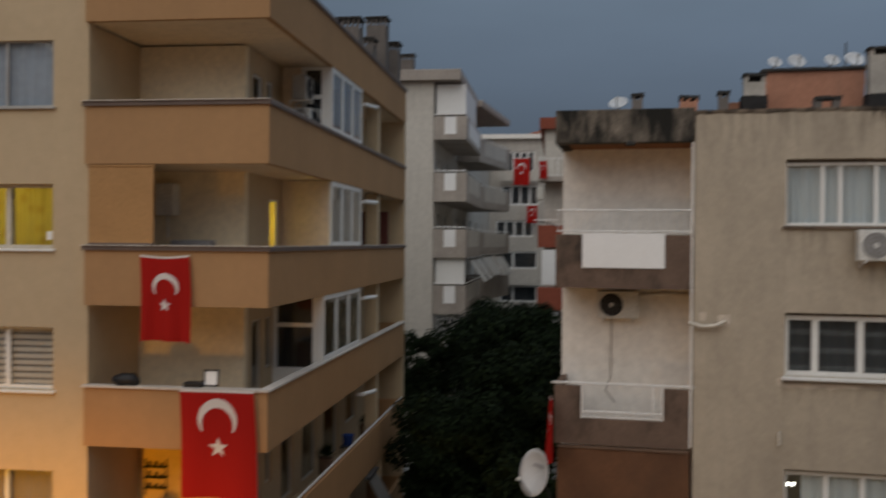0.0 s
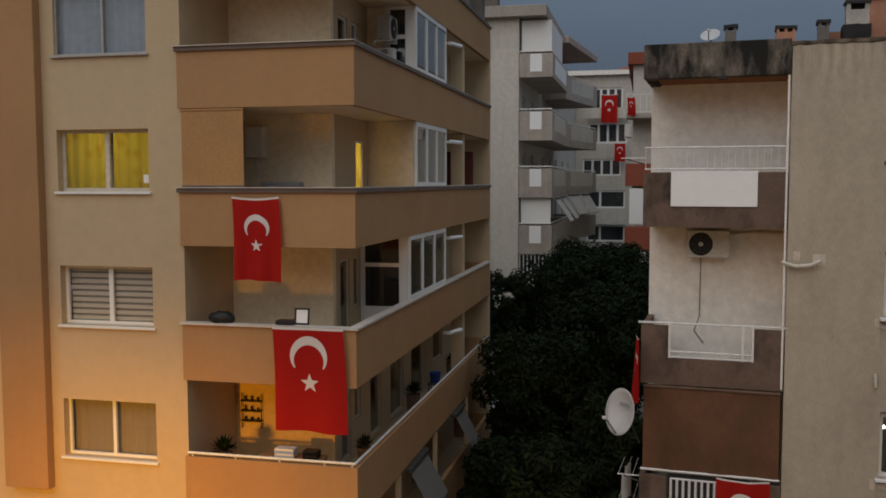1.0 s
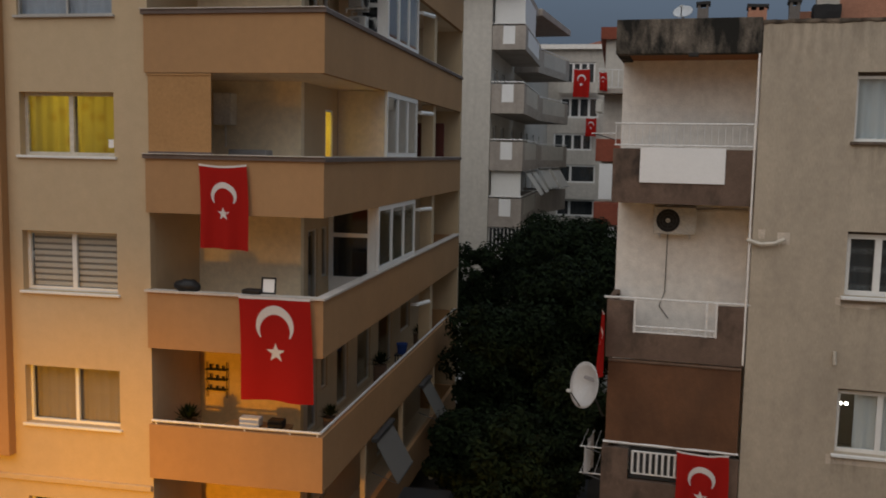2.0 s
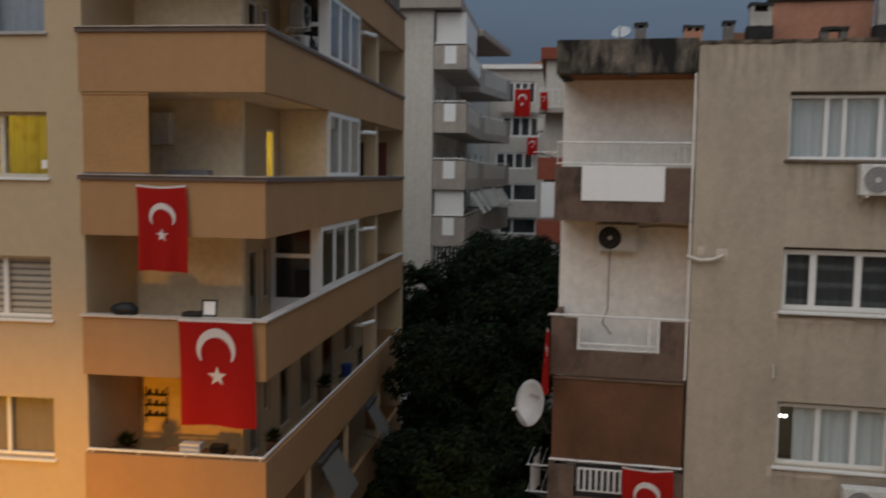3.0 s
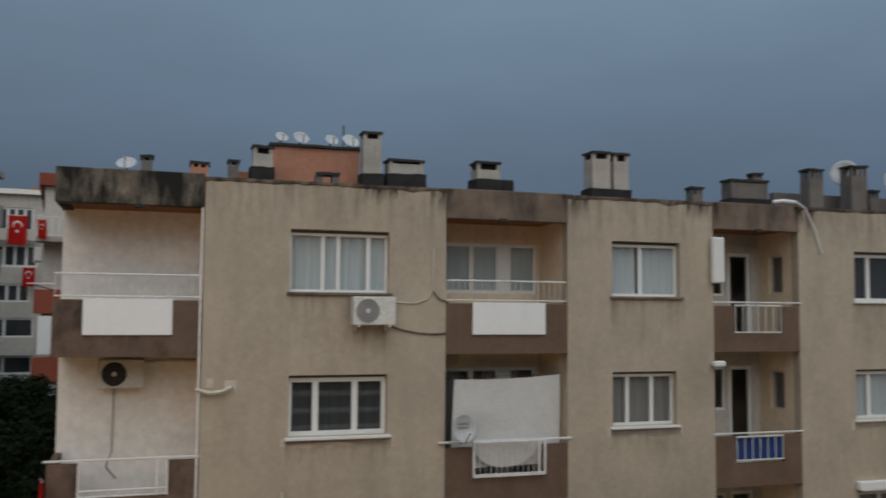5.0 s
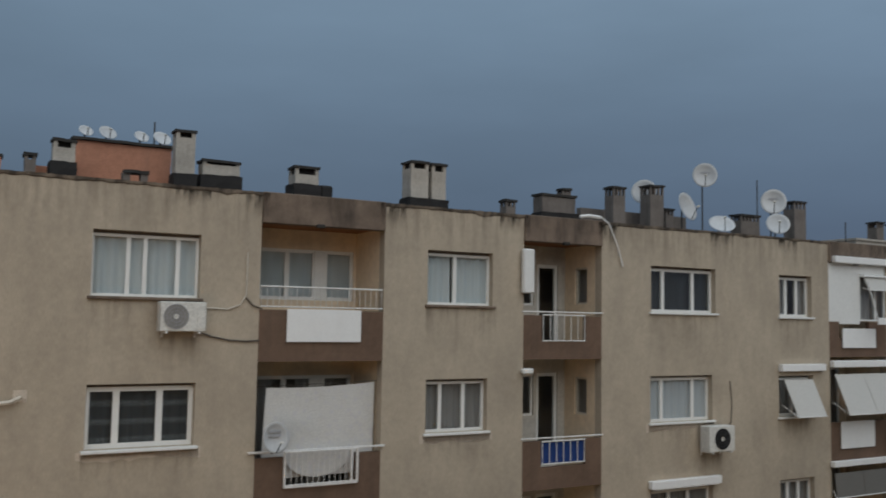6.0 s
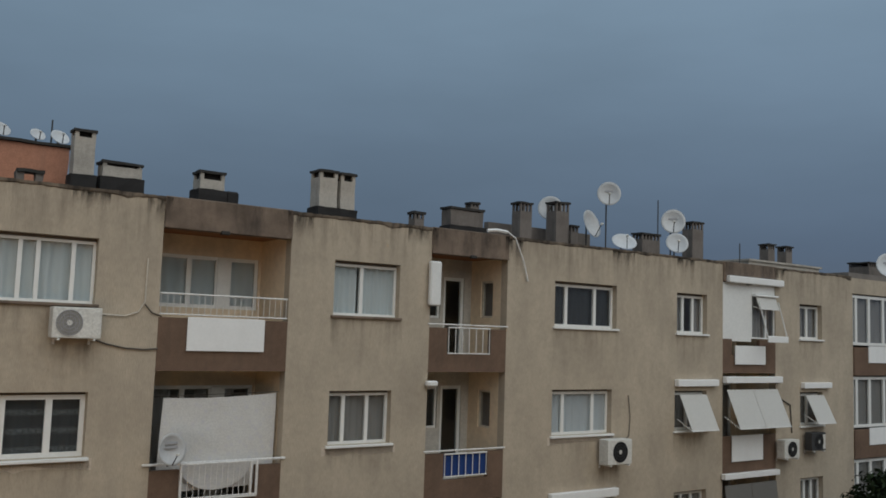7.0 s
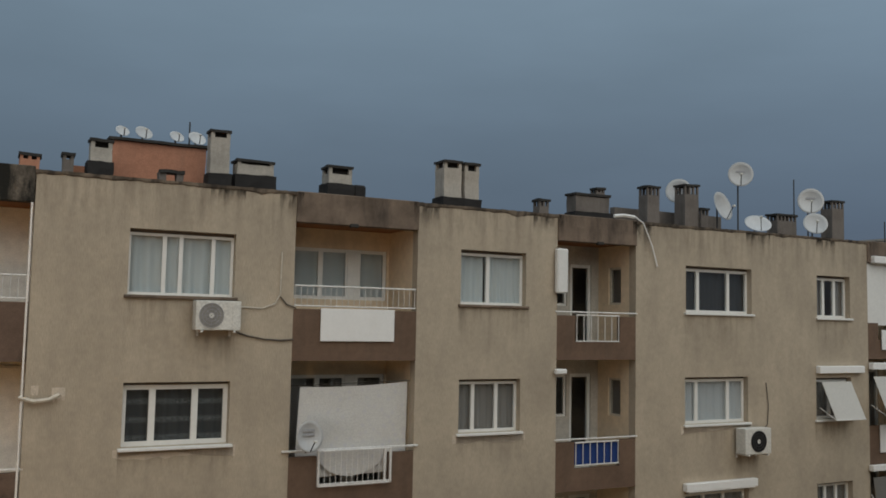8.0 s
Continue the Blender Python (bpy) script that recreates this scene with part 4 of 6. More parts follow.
# ---- rails and panels of the block
for u, y in ((-1.72, -0.03), (5.6, -0.05), (12.0, -0.05), (23.0, -0.05)):
    part("rain_spout", bx(u - 0.09, u + 0.09, y - 0.05, y + 0.06, 12.89, 12.965, 0.01), M_CAPDARK, block, "dark rain spout under the beam")
railing(block, -3.12, -0.55, 11.22, 11.66, 0.0, r=0.007)
railing(block, 4.37, 7.10, 11.22, 11.66, 0.02, r=0.006)
for a, b in ((-2.6, -1.07), (4.95, 6.56)):
    part("infill_panel", bx(a - 0.02, b + 0.02, -0.05, -0.025, 10.52, 11.19, 0.004), M_PANEL, block, "white sheet panel in the parapet's notch")
rl = part("railing", bx(-3.2, -0.45, 0.0, 0.05, 8.235, 8.275, 0.008), M_WHITEMETAL, block, "white-painted steel balcony rail")
railing(block, -2.6, -1.07, 7.58, 7.72, 0.02, 0.16)
for u in (-2.6, -1.07, -1.25):
    part("post", bx(u - 0.02, u + 0.02, -0.02, 0.02, 7.58, 8.24), M_WHITEMETAL, rl)
railing(block, -2.55, -1.1, 4.72, 5.2, 0.02, 0.12, r=0.026)
# added dark sheet paints in the dim interior behind this rail
part("screen", bx(-2.6, -1.07, 0.125, 0.14, 4.6, 5.25, 0.003), M_DARKNET, block, "dark sheet standing in for the shaded balcony behind the rail")
rl = part("railing", bx(4.2, 7.2, -0.05, 0.0, 8.30, 8.345, 0.008), M_WHITEMETAL, block, "white-painted steel balcony rail")
cage = railing(block, 4.94, 6.53, 7.64, 8.33, -0.12, 0.12, r=0.006)
for u in (4.94, 6.40, 6.53):
    part("post", bx(u - 0.022, u + 0.022, -0.145, -0.1, 7.62, 8.33, 0.005), M_WHITEMETAL, cage)
part("floor_edge", bx(4.93, 6.54, -0.14, -0.1, 7.60, 7.635, 0.006), M_WHITEMETAL, cage)
rl = part("railing", bx(10.75, 13.2, -0.025, 0.015, 11.235, 11.27, 0.008), M_WHITEMETAL, block, "white-painted steel balcony rail")
railing(block, 11.35, 12.64, 10.55, 11.2, 0.0, 0.2)
rl = part("railing", bx(10.75, 13.2, -0.025, 0.015, 8.25, 8.285, 0.008), M_WHITEMETAL, block, "white-painted steel balcony rail")
railing(block, 11.35, 12.64, 7.64, 8.2, 0.0, 0.2)
part("infill_panel", sheet(11.34, 12.65, 7.66, 8.18, 0.06, 4, 0.015, 24), M_BLUE, block, "blue tarpaulin behind the rail")
for z0, z1, a, b in ((10.39, 10.97, 22.3, 23.84), (7.43, 8.22, 22.15, 23.7)):
    part("infill_panel", bx(a, b, -0.06, -0.03, z0, z1, 0.004), M_PANEL, block, "white sheet panel on the parapet")
part("enclosure_panel", bx(21.78, 23.2, 0.02, 0.06, 11.1, 12.92, 0.004), M_PVC, block, "white panel closing the balcony")

part("enclosure_panel", bx(23.204, 24.44, 0.02, 0.06, 12.62, 12.92, 0.004), M_PVC, block, "white panel above the balcony window")
window(block, 23.21, 24.44, 11.2, 12.61, (0.62,), d=0.03, sill=None, fw=0.05, curtain=M_CURTGREY, drawn=((0.0, 0.5),))

# ---- brown blind, sheet, tarpaulin, cables
blind = thing("balcony_blind", MR, "brown canvas blind let down over the balcony", "blind")
part("canvas", sheet(-3.08, -0.56, 5.34, 7.0, 0.02, 3, 0.012, 30), M_BROWNBLIND, blind, "", None, True)
part("roller", rod((-3.08, 0.03, 7.0), (-0.56, 0.03, 7.0), 0.04), M_BROWN, blind)
part("bottom_bar", rod((-3.12, 0.02, 5.33), (-0.54, 0.02, 5.33), 0.025), M_WHITEMETAL, blind, "pale bottom bar")
bm = bmesh.new()
g = []
for i in range(31):
    s = i / 30
    col = []
    for j in range(21):
        v = j / 20
        u = 4.63 + 2.42 * s + (-0.10 * v * (1 - s))
        z = 9.58 + 0.08 * s - (1.86 + 0.02 * s) * v - 0.04 * math.sin(math.pi * s) * (1 - v)
        y = 0.24 - 0.02 * math.sin(9 * s + 2 * v) * (0.3 + v) - 0.03 * noise.noise(Vector((s * 6, v * 4, 1.0))) - 0.012 * noise.noise(Vector((s * 19, v * 9, 4.0)))
        col.append(bm.verts.new((u, y, z)))
    g.append(col)
for i in range(30):
    for j in range(20):
        bm.faces.new((g[i][j], g[i + 1][j], g[i + 1][j + 1], g[i][j + 1]))
tagged(part("bed_sheet", bm, M_LINEN, None, "", MR, True), "pale printed bed sheet hung out to dry in the balcony", "bed sheet")
bm = bmesh.new()
g = []
for i in range(25):
    s = i / 24
    col = []
    for j in range(9):
        v = j / 8
        dip = 0.56 * math.sqrt(max(0.0, 1 - (2 * s - 1) ** 2))
        col.append(bm.verts.new((4.99 + 1.52 * s, 0.15 - 0.015 * math.sin(8 * s) * v, 8.30 - dip * v)))
    g.append(col)
for i in range(24):
    for j in range(8):
        bm.faces.new((g[i][j], g[i + 1][j], g[i + 1][j + 1], g[i][j + 1]))
bmesh.ops.remove_doubles(bm, verts=bm.verts[:], dist=0.0005)
tagged(part("bed_sheet", bm, M_LINEN, None, "", MR, True), "pale cloth hanging in a swag behind the balcony rail", "bed sheet")
tagged(part("clothes_line", rod((4.36, 0.24, 9.60), (7.11, 0.24, 9.68), 0.006, 5), M_CABLE, None, "", MR), "thin line from which the sheet hangs", "clothes line")
balcony_dish = dish(MR @ pose(4.66, -0.14, 8.30), 0.29, 8, 8, 0.33, "white satellite dish with grey print clamped to the balcony rail", False)
for z in (0.02, 0.10):
    part("print", bx(-0.13, 0.13, -0.05, -0.045, z, z + 0.045), M_GREYBAR, next(c for c in balcony_dish.children if c.name.startswith("bowl")), "grey printed bar")

aircon(MR @ pose(2.76, 0, 10.72), "white split air-conditioner unit under a window sill", 0.86, 0.56, pale=True)
aircon(MR @ pose(-1.95, 1.5, 9.45), "cream air-conditioner unit on the white balcony wall", 0.84, 0.56)
aircon(MR @ pose(2.75, 0, 4.78), "white air-conditioner unit on the wall below a window", 0.86, 0.56, pale=True)
aircon(MR @ pose(16.85, 0, 7.70), "white air-conditioner unit on beige wall below a window", 0.92, 0.66, 0.34, 0.5)
aircon(MR @ pose(24.75, 0, 7.45), "white air-conditioner unit beside the enclosed balcony", 0.8, 0.58, 0.3, 0.5)
aircon(MR @ pose(26.3, 0, 7.62), "dark grey air-conditioner unit under a small window", 0.8, 0.58, 0.26, 0.5, False, M_DARKMETAL)


def cable(points, r, label, name="cable", mat=None, cat="cable"):
    return tagged(part(name, tube(points, r, 6), mat or M_CABLE, None, "", MR), label, cat)


cable([(3.1, -0.03, 10.72), (3.4, -0.03, 10.62), (3.75, -0.03, 10.55), (4.1, -0.03, 10.53), (4.36, -0.03, 10.55)], 0.018, "dark drain hose sagging across the wall")
cable([(3.22, -0.03, 11.18), (3.7, -0.03, 11.16), (3.95, -0.03, 11.25), (4.06, -0.03, 11.45), (4.07, -0.03, 12.3)], 0.014, "pale cable stapled along the wall", mat=M_PVCOLD)
cable([(4.07, -0.03, 11.4), (4.2, -0.03, 11.25), (4.4, -0.03, 11.18)], 0.014, "dark cable running to the balcony")
cable([(17.45, -0.03, 8.25), (17.62, -0.03, 8.4), (17.66, -0.03, 8.9), (17.58, -0.03, 9.5)], 0.011, "grey air-conditioner pipe on the wall")
cable([(24.4, -0.03, 9.4), (25.2, -0.03, 9.1), (25.3, -0.03, 8.2)], 0.02, "dark cable beside the awning")
cable([(-2.09, 1.47, 9.42), (-2.1, 1.47, 8.2), (-2.2, 1.46, 7.9), (-2.0, 1.46, 7.65)], 0.009, "thin drain hose down the balcony wall")
cable([(-1.53, 1.44, 9.93), (-1.0, 1.44, 9.97), (-0.53, 1.44, 9.95)], 0.03, "wrapped refrigerant pipe along the balcony wall", mat=M_PVCOLD)
cable([(-0.6, -0.05, 9.5), (-0.35, -0.08, 9.43), (-0.1, -0.1, 9.46), (0.06, -0.1, 9.54)], 0.04, "pale insulated pipe stub on the wall corner", "pipe", M_PVCOLD, "pipe")
cable([(1.05, -0.04, 7.5), (1.06, -0.05, 7.25)], 0.03, "short pale pipe stub in the wall", "pipe", M_PVCOLD, "pipe")
cable([(13.05, -0.06, 13.66), (13.3, -0.10, 13.5), (13.6, -0.08, 12.95), (13.78, -0.06, 12.45)], 0.018, "white plastic strip hanging from the roof edge", "plastic_strip", M_PANEL, "plastic strip")
cable([(12.5, 0.05, 13.64), (12.75, 0.0, 13.67), (13.05, -0.06, 13.64)], 0.045, "white plastic bundle on the roof edge", "plastic_bundle", M_PANEL, "plastic bundle")

# water heater and rolled awnings on the second bay
for z, h in ((12.73, 1.05), (9.92, 0.13)):
    tagged(part("blind_casing", bx(10.68, 10.99, -0.18, -0.04, z - h, z, 0.03), M_PVC, None, "", MR), "white plastic blind casing at the balcony's edge", "blind casing")

# ---- awnings
awning(MR @ pose(19.62, 0, 9.93), 1.7, 1.27, 0.47, "white canvas awning over a small window", 1, 0.2, inset=(0.06, 0.42), gap=0.26)
awning(MR @ pose(21.8, -0.02, 10.02), 2.72, 1.36, 0.5, "wide white canvas awning over a balcony", 2, 0.2, inset=(0.02, 0.1), gap=0.22)
awning(MR @ pose(21.95, -0.02, 13.12), 2.65, 0.02, 0.05, "white awning casing with its canvas rolled up")
awning(MR @ pose(23.28, 0.0, 12.6), 1.05, 0.42, 0.16, "narrow white canvas awning with a steel frame", 1, 0.06)
bar = thing("awning_bar", MR @ pose(23.28, 0, 11.2), "white awning drop bar on slanting steel arms", "awning bar")
part("bar", bx(0, 1.05, -0.56, -0.52, -0.1, 0.1, 0.01), M_PANEL, bar)
for u in (0.02, 1.03):
    part("arm", rod((u, -0.2, 1.2), (u, -0.54, 0.0), 0.016, 6), M_WHITEMETAL, bar)
awning(MR @ pose(25.92, 0, 9.82), 1.45, 1.15, 0.45, "white canvas awning over a small window", 1, 0.19, inset=(0.1, 0.3), gap=0.25)
awning(MR @ pose(14.75, 0, 7.03), 2.3, 0.03, 0.06, "white awning casing with its canvas rolled up")
awning(MR @ pose(21.75, -0.02, 7.1), 2.6, 0.9, 0.08, "wide grey canvas awning let down over a balcony", 2, 0.17, M_AWNGREY, bars=M_PANEL, gap=0.2)

# ---- roof of the block
RZ = ROOF - 0.03
stair = thing("stair_tower", MR @ pose(2.15, 3.0, RZ), "salmon-rendered roof hut with a dark slab", "roof hut")
part("wall", worn(bx(-1.02, 1.0, 0, 1.8, 0, 1.28), 0.02, 2.0, 4), M_PINK, stair)
part("slab", worn(bx(-1.1, 1.08, -0.08, 1.9, 1.29, 1.35), 0.025, 5.0, 5), M_CAPDARK, stair)
tagged(part("low_wall", bx(0.3, 1.2, 2.4, 2.6, RZ, RZ + 0.55), M_PINK, None, "", MR), "low salmon-rendered wall on the roof", "wall")
DARKCAP = "sooty rendered chimney with open slots under its cap"
for u, d, w, dp, h, cap, mat, base, text in (
        (0.80, 2.0, 0.42, 0.34, 1.09, 0.18, M_CHIM, 0.62, ""), (3.24, 2.0, 0.42, 0.36, 1.57, 0.17, M_CHIM, 0.60, "tall pale rendered chimney with a flat dark cap"),
        (4.04, 2.0, 0.82, 0.40, 0.97, 0.10, M_CHIM, 0.64, "low wide chimney with a slab and a black base"), (5.86, 1.5, 0.56, 0.44, 0.95, 0.19, M_CHIM, 0.54, ""),
        (8.38, 0.8, 0.46, 0.46, 1.23, 0.18, M_CHIM, 0.36, "pale chimney with dark cap beside its slimmer twin"), (8.89, 0.8, 0.38, 0.46, 1.22, 0.2, M_CHIM, 0.36, "slim pale chimney with dark cap"),
        (10.94, 0.8, 0.28, 0.28, 0.53, 0.18, M_CHIMDARK, 0.0, DARKCAP), (12.42, 0.8, 1.05, 0.40, 0.78, 0.08, M_CHIMDARK, 0.30, "low wide sooty chimney block"),
        (14.92, 1.4, 0.42, 0.36, 1.28, 0.26, M_CHIMDARK, 0.0, DARKCAP), (16.3, 1.4, 0.50, 0.42, 1.44, 0.28, M_CHIMDARK, 0.0, DARKCAP),
        (17.55, 2.2, 0.3, 0.3, 0.95, 0.2, M_CHIMDARK, 0.0, DARKCAP), (19.6, 1.0, 0.78, 0.4, 0.80, 0.2, M_CHIMDARK, 0.0, "low wide sooty chimney with slots"),
        (21.8, 1.0, 0.52, 0.42, 1.38, 0.26, M_CHIMDARK, 0.0, DARKCAP), (-1.6, 2.0, 0.22, 0.3, 0.74, 0.14, M_CHIMDARK, 0.0, DARKCAP),
        (-0.53, 2.0, 0.36, 0.4, 0.66, 0.12, M_PINK, 0.0, "small salmon chimney with dark cap"), (0.18, 2.0, 0.2, 0.3, 0.74, 0.14, M_CHIMDARK, 0.0, DARKCAP)):
    chimney(MR @ pose(u, d, RZ), w, dp, h, cap, mat, base, text or "rendered roof chimney with a flat concrete cap", 0.03)
chimney(MR @ pose(12.74, 0.9, RZ + 0.78), 0.26, 0.26, 0.2, 0.12, M_CHIMDARK, 0.0, "small chimney pot on a wider block", 0.02)
tagged(part("low_wall", bx(14.3, 18.3, 2.3, 2.5, RZ, RZ + 0.74), M_CHIMDARK, None, "", MR), "sooty low wall on the roof", "wall")
heap = thing("slab_stand", MR @ pose(1.98, 0.6, RZ), "dark weathered slab resting on two bricks on the roof", "slab")
part("slab", worn(bx(-0.24, 0.24, 0, 0.3, 0.30, 0.36), 0.03, 8.0, 3), M_CAPDARK, heap)
for u in (-0.18, 0.16):
    part("brick", worn(bx(u - 0.07, u + 0.07, 0.05, 0.26, 0.0, 0.31), 0.02, u, 1), M_CHIMDARK, heap)
tagged(part("felt_roll", bx(6.2, 6.5, 1.5, 1.9, RZ, RZ + 0.56, 0.04), M_TAR, None, "", MR), "black felt-covered box on the roof", "box")
for u, r in ((1.33, 0.15), (1.78, 0.19), (2.5, 0.16), (2.95, 0.20)):
    dish(MR @ pose(u, 3.2, RZ + 1.36), r, 12, 40, 0.13, "small white satellite dish on the roof hut", False)
dish(MR @ pose(-2.0, 2.1, RZ), 0.2, -10, 50, 0.5, "small white satellite dish on the roof", False)
dish(MR @ pose(16.45, 2.2, RZ), 0.36, -45, 20, 1.30)
dish(MR @ pose(16.95, 1.1, RZ), 0.39, 12, 18, 0.80, "white satellite dish turned aside on a short pole", False)
dish(MR @ pose(17.75, 1.1, RZ), 0.345, -42, 15, 1.77, "white satellite dish with printed bar on a tall pole")
dish(MR @ pose(18.4, 1.1, RZ), 0.37, -30, 50, 0.36, "white satellite dish tipped far back", False)
dish(MR @ pose(20.6, 1.1, RZ), 0.37, -45, 15, 1.23, "white satellite dish with printed bar on a tall pole")
dish(MR @ pose(20.42, 0.8, RZ), 0.34, -40, 30, 0.5, "white satellite dish on a short pole", False)
for u, d, z, h in ((2.85, 3.4, RZ + 1.35, 0.6), (20.13, 1.2, RZ, 1.9), (23.4, 0.6, RZ, 0.8)):
    tagged(part("antenna_mast", rod((u, d, z), (u, d, z + h), 0.018, 6), M_DARKMETAL, None, "", MR), "thin steel antenna mast on the roof", "antenna")
dish(pose(-0.43, 18.25, 5.8), 0.44, -50, 12, 0.55, "white satellite dish mounted on the balcony's end wall", foot=(0.3, 0.0, -0.1))

# ---- flags on the block
flag(MR @ pose(-1.68, -0.03, 5.30), 0.98, 1.5, 0.0)
flag(MR @ pose(-3.2, 0.05, 8.0) @ pose(0, 0, 0, 0, 0, -80), 0.55, 1.25, 0.0, "red cloth flag hanging from the balcony's end")

# ---------------------------------------------------------------- block with tan balconies
tanb = thing("apartment_building", pose(0, 0, 0), "peach rendered apartment block with tan wrap-round balconies", "building")
BANDS = [(15.42, 16.62), (12.53, 13.76), (9.66, 10.84), (6.79, 7.99), (3.95, 5.13), (1.1, 2.25)]
FLOORS = [z0 + 0.02 for z0, z1 in BANDS]
LW = [(-12.58, -10.38, 13.72, 15.08), (-12.58, -10.38, 10.80, 12.13), (-12.60, -10.36, 7.88, 9.18), (-12.62, -10.36, 4.93, 6.22), (-12.62, -10.36, 1.9, 3.25), (-17.2, -15.0, 10.80, 12.13), (-17.2, -15.0, 7.88, 9.18), (-17.2, -15.0, 4.93, 6.22)]
part("wall", wall_mesh(-22, -9.6, 0.0, 17.4, LW, 0.25, 17.22), M_PEACHWALL, tanb)
part("pilaster", bx(-14.0, -12.9, 16.98, 17.219, 4.2, 17.4, 0.01), M_TAN, tanb, "tan pilaster standing proud of the wall")
part("string_course", bx(-22, -9.62, 17.14, 17.219, 3.62, 3.74, 0.01), M_PEACHWALL, tanb)
part("side_wall", bx(-9.8, -9.6, 17.474, 19.5, 0.0, 15.4), M_PEACHWALL, tanb)
SIDE = pose(-7.1, 0, 0, 0, 0, 90)
sides = []
for k, (z0, z1) in enumerate(BANDS[1:], 1):
    f = z0 + 0.2
    sides += [(21.2, 21.8, f + 0.1, f + 2.15)] if k == 2 else [(20.0, 20.7, f + 0.1, f + 2.15), (21.0, 21.5, f + 0.9, f + 2.15)]
    sides.append((26.5, 28.2, f + 0.1, f + 2.2))
    if k == 4:
        sides += [(22.3, 23.3, f + 0.1, f + 2.2), (24.2, 25.6, f + 0.1, f + 2.2), (29.4, 30.8, f + 0.7, f + 2.2)]
part("core_wall", bx(-9.6, -7.1, 19.5, 19.7, 6.85, 15.4), M_CREAMLIGHT, tanb, "cream-painted balcony back wall")
# street lamp's orange is put into the lower wall's ochre
part("core_wall", bx(-9.6, -7.1, 19.5, 19.7, 0, 6.846), M_OCHRE, tanb, "balcony back wall, its ochre deepening the orange lamp light")
part("core_wall", wall_mesh(19.704, 33.0, 0, 15.4, sides, 0.2), M_PEACHWALL, tanb, "", SIDE)
part("rear_wall", bx(-22, -5.8, 33.0, 33.25, 0, 16.4), M_PEACHWALL, tanb)
part("roof", bx(-22, -5.9, 17.3, 33.2, 16.3, 16.4), M_ROOF, tanb)
part("partition", bx(-14, -9.9, 22, 22.15, 0, 16.2), M_INTERIOR, tanb)
part("partition", bx(-10.05, -9.9, 19.72, 33, 0, 16.2), M_INTERIOR, tanb)
for k, (z0, z1) in enumerate(BANDS):
    part("balcony_slab", bx(-9.6, -5.9, 17.29, 33.0, z0 + 0.02, z0 + 0.18), M_CREAM if k < 3 else M_PEACHWALL, tanb)
    part("floor_slab", bx(-22, -9.61, 17.48, 33, z0 + 0.02, z0 + 0.18), M_INTERIOR, tanb)
    bm = bmesh.new()
    pts = [(-9.64, 17.14), (-5.77, 17.14), (-5.77, 33.0), (-5.90, 33.0), (-5.90, 17.27), (-9.64, 17.27)]
    lo, hi = [bm.verts.new((x, y, z0)) for x, y in pts], [bm.verts.new((x, y, z1)) for x, y in pts]
    bm.faces.new(lo[::-1])
    bm.faces.new(hi)
    for i in range(6):
        j = (i + 1) % 6
        bm.faces.new((lo[i], lo[j], hi[j], hi[i]))
    part("balcony_band", bm, M_TAN, tanb, "tan-painted balcony parapet")
    cop = M_COPING if k < 3 else M_MARBLE
    o = 0.05
    bm = bmesh.new()
    pts = [(-9.68, 17.14 - o), (-5.77 + o, 17.14 - o), (-5.77 + o, 33.02), (-5.90 - o, 33.02), (-5.90 - o, 17.27 + o), (-9.68, 17.27 + o)]
    t0, t1 = (z1 + 0.002, z1 + 0.045) if k > 2 else (z1 - 0.06, z1 + 0.03)
    lo, hi = [bm.verts.new((x, y, t0)) for x, y in pts], [bm.verts.new((x, y, t1)) for x, y in pts]
    bm.faces.new(lo[::-1])
    bm.faces.new(hi)
    for i in range(6):
        j = (i + 1) % 6
        bm.faces.new((lo[i], lo[j], hi[j], hi[i]))
    if k < 5 and k != 4:
        part("coping", bm, cop, tanb, "dark stone coping" if k < 3 else "pale marble coping")
    else:
        bm.free()
    if k < 3:
        part("coping_edge", bx(-9.68, -5.74, 17.05, 17.30, z1 + 0.034, z1 + 0.05), M_MARBLE, tanb)
        part("coping_edge", bx(-5.97, -5.74, 17.304, 33.0, z1 + 0.034, z1 + 0.05), M_MARBLE, tanb)
    part("end_parapet", bx(-7.1, -5.91, 32.86, 32.98, z0 + 0.19, z1), M_TAN, tanb)
# steel handrail on the lowest visible balcony
hr = part("handrail", rod((-9.6, 17.2, 5.2), (-5.84, 17.2, 5.2), 0.03, 8), M_WHITEMETAL, tanb, "white steel handrail on the parapet")
part("handrail", rod((-5.84, 17.2, 5.2), (-5.84, 32.9, 5.2), 0.03, 8), M_WHITEMETAL, tanb, "white steel handrail on the parapet")
for x in (-9.5, -8.5, -7.5, -6.5, -5.9):
    part("stub", rod((x, 17.2, 5.12), (x, 17.2, 5.2), 0.018, 6), M_WHITEMETAL, hr)
# windows of the tan block
MF = pose(0, 17.22, 0)
window(tanb, *LW[0], splits=(0.52,), m=MF, d=0.06, frame=M_ALU, fw=0.03, curtain=M_GLASSGREY, sill=M_ALU)
window(tanb, *LW[1], splits=(0.5,), m=MF, d=0.19, frame=M_PVCOLD, curtain=M_CURTYEL, drawn=((0, .47), (.53, 1)))
window(tanb, *LW[2], splits=(0.5,), m=MF, d=0.19)
window(tanb, *LW[3], splits=(0.5,), m=MF, d=0.19, curtain=M_CURTBROWN, folds=10, back=0.2, fw=0.055)
for w in LW[4:]:
    window(tanb, *w, splits=(0.5,), m=MF, d=0.12, frame=M_PVCOLD, curtain=M_CURTDARK)
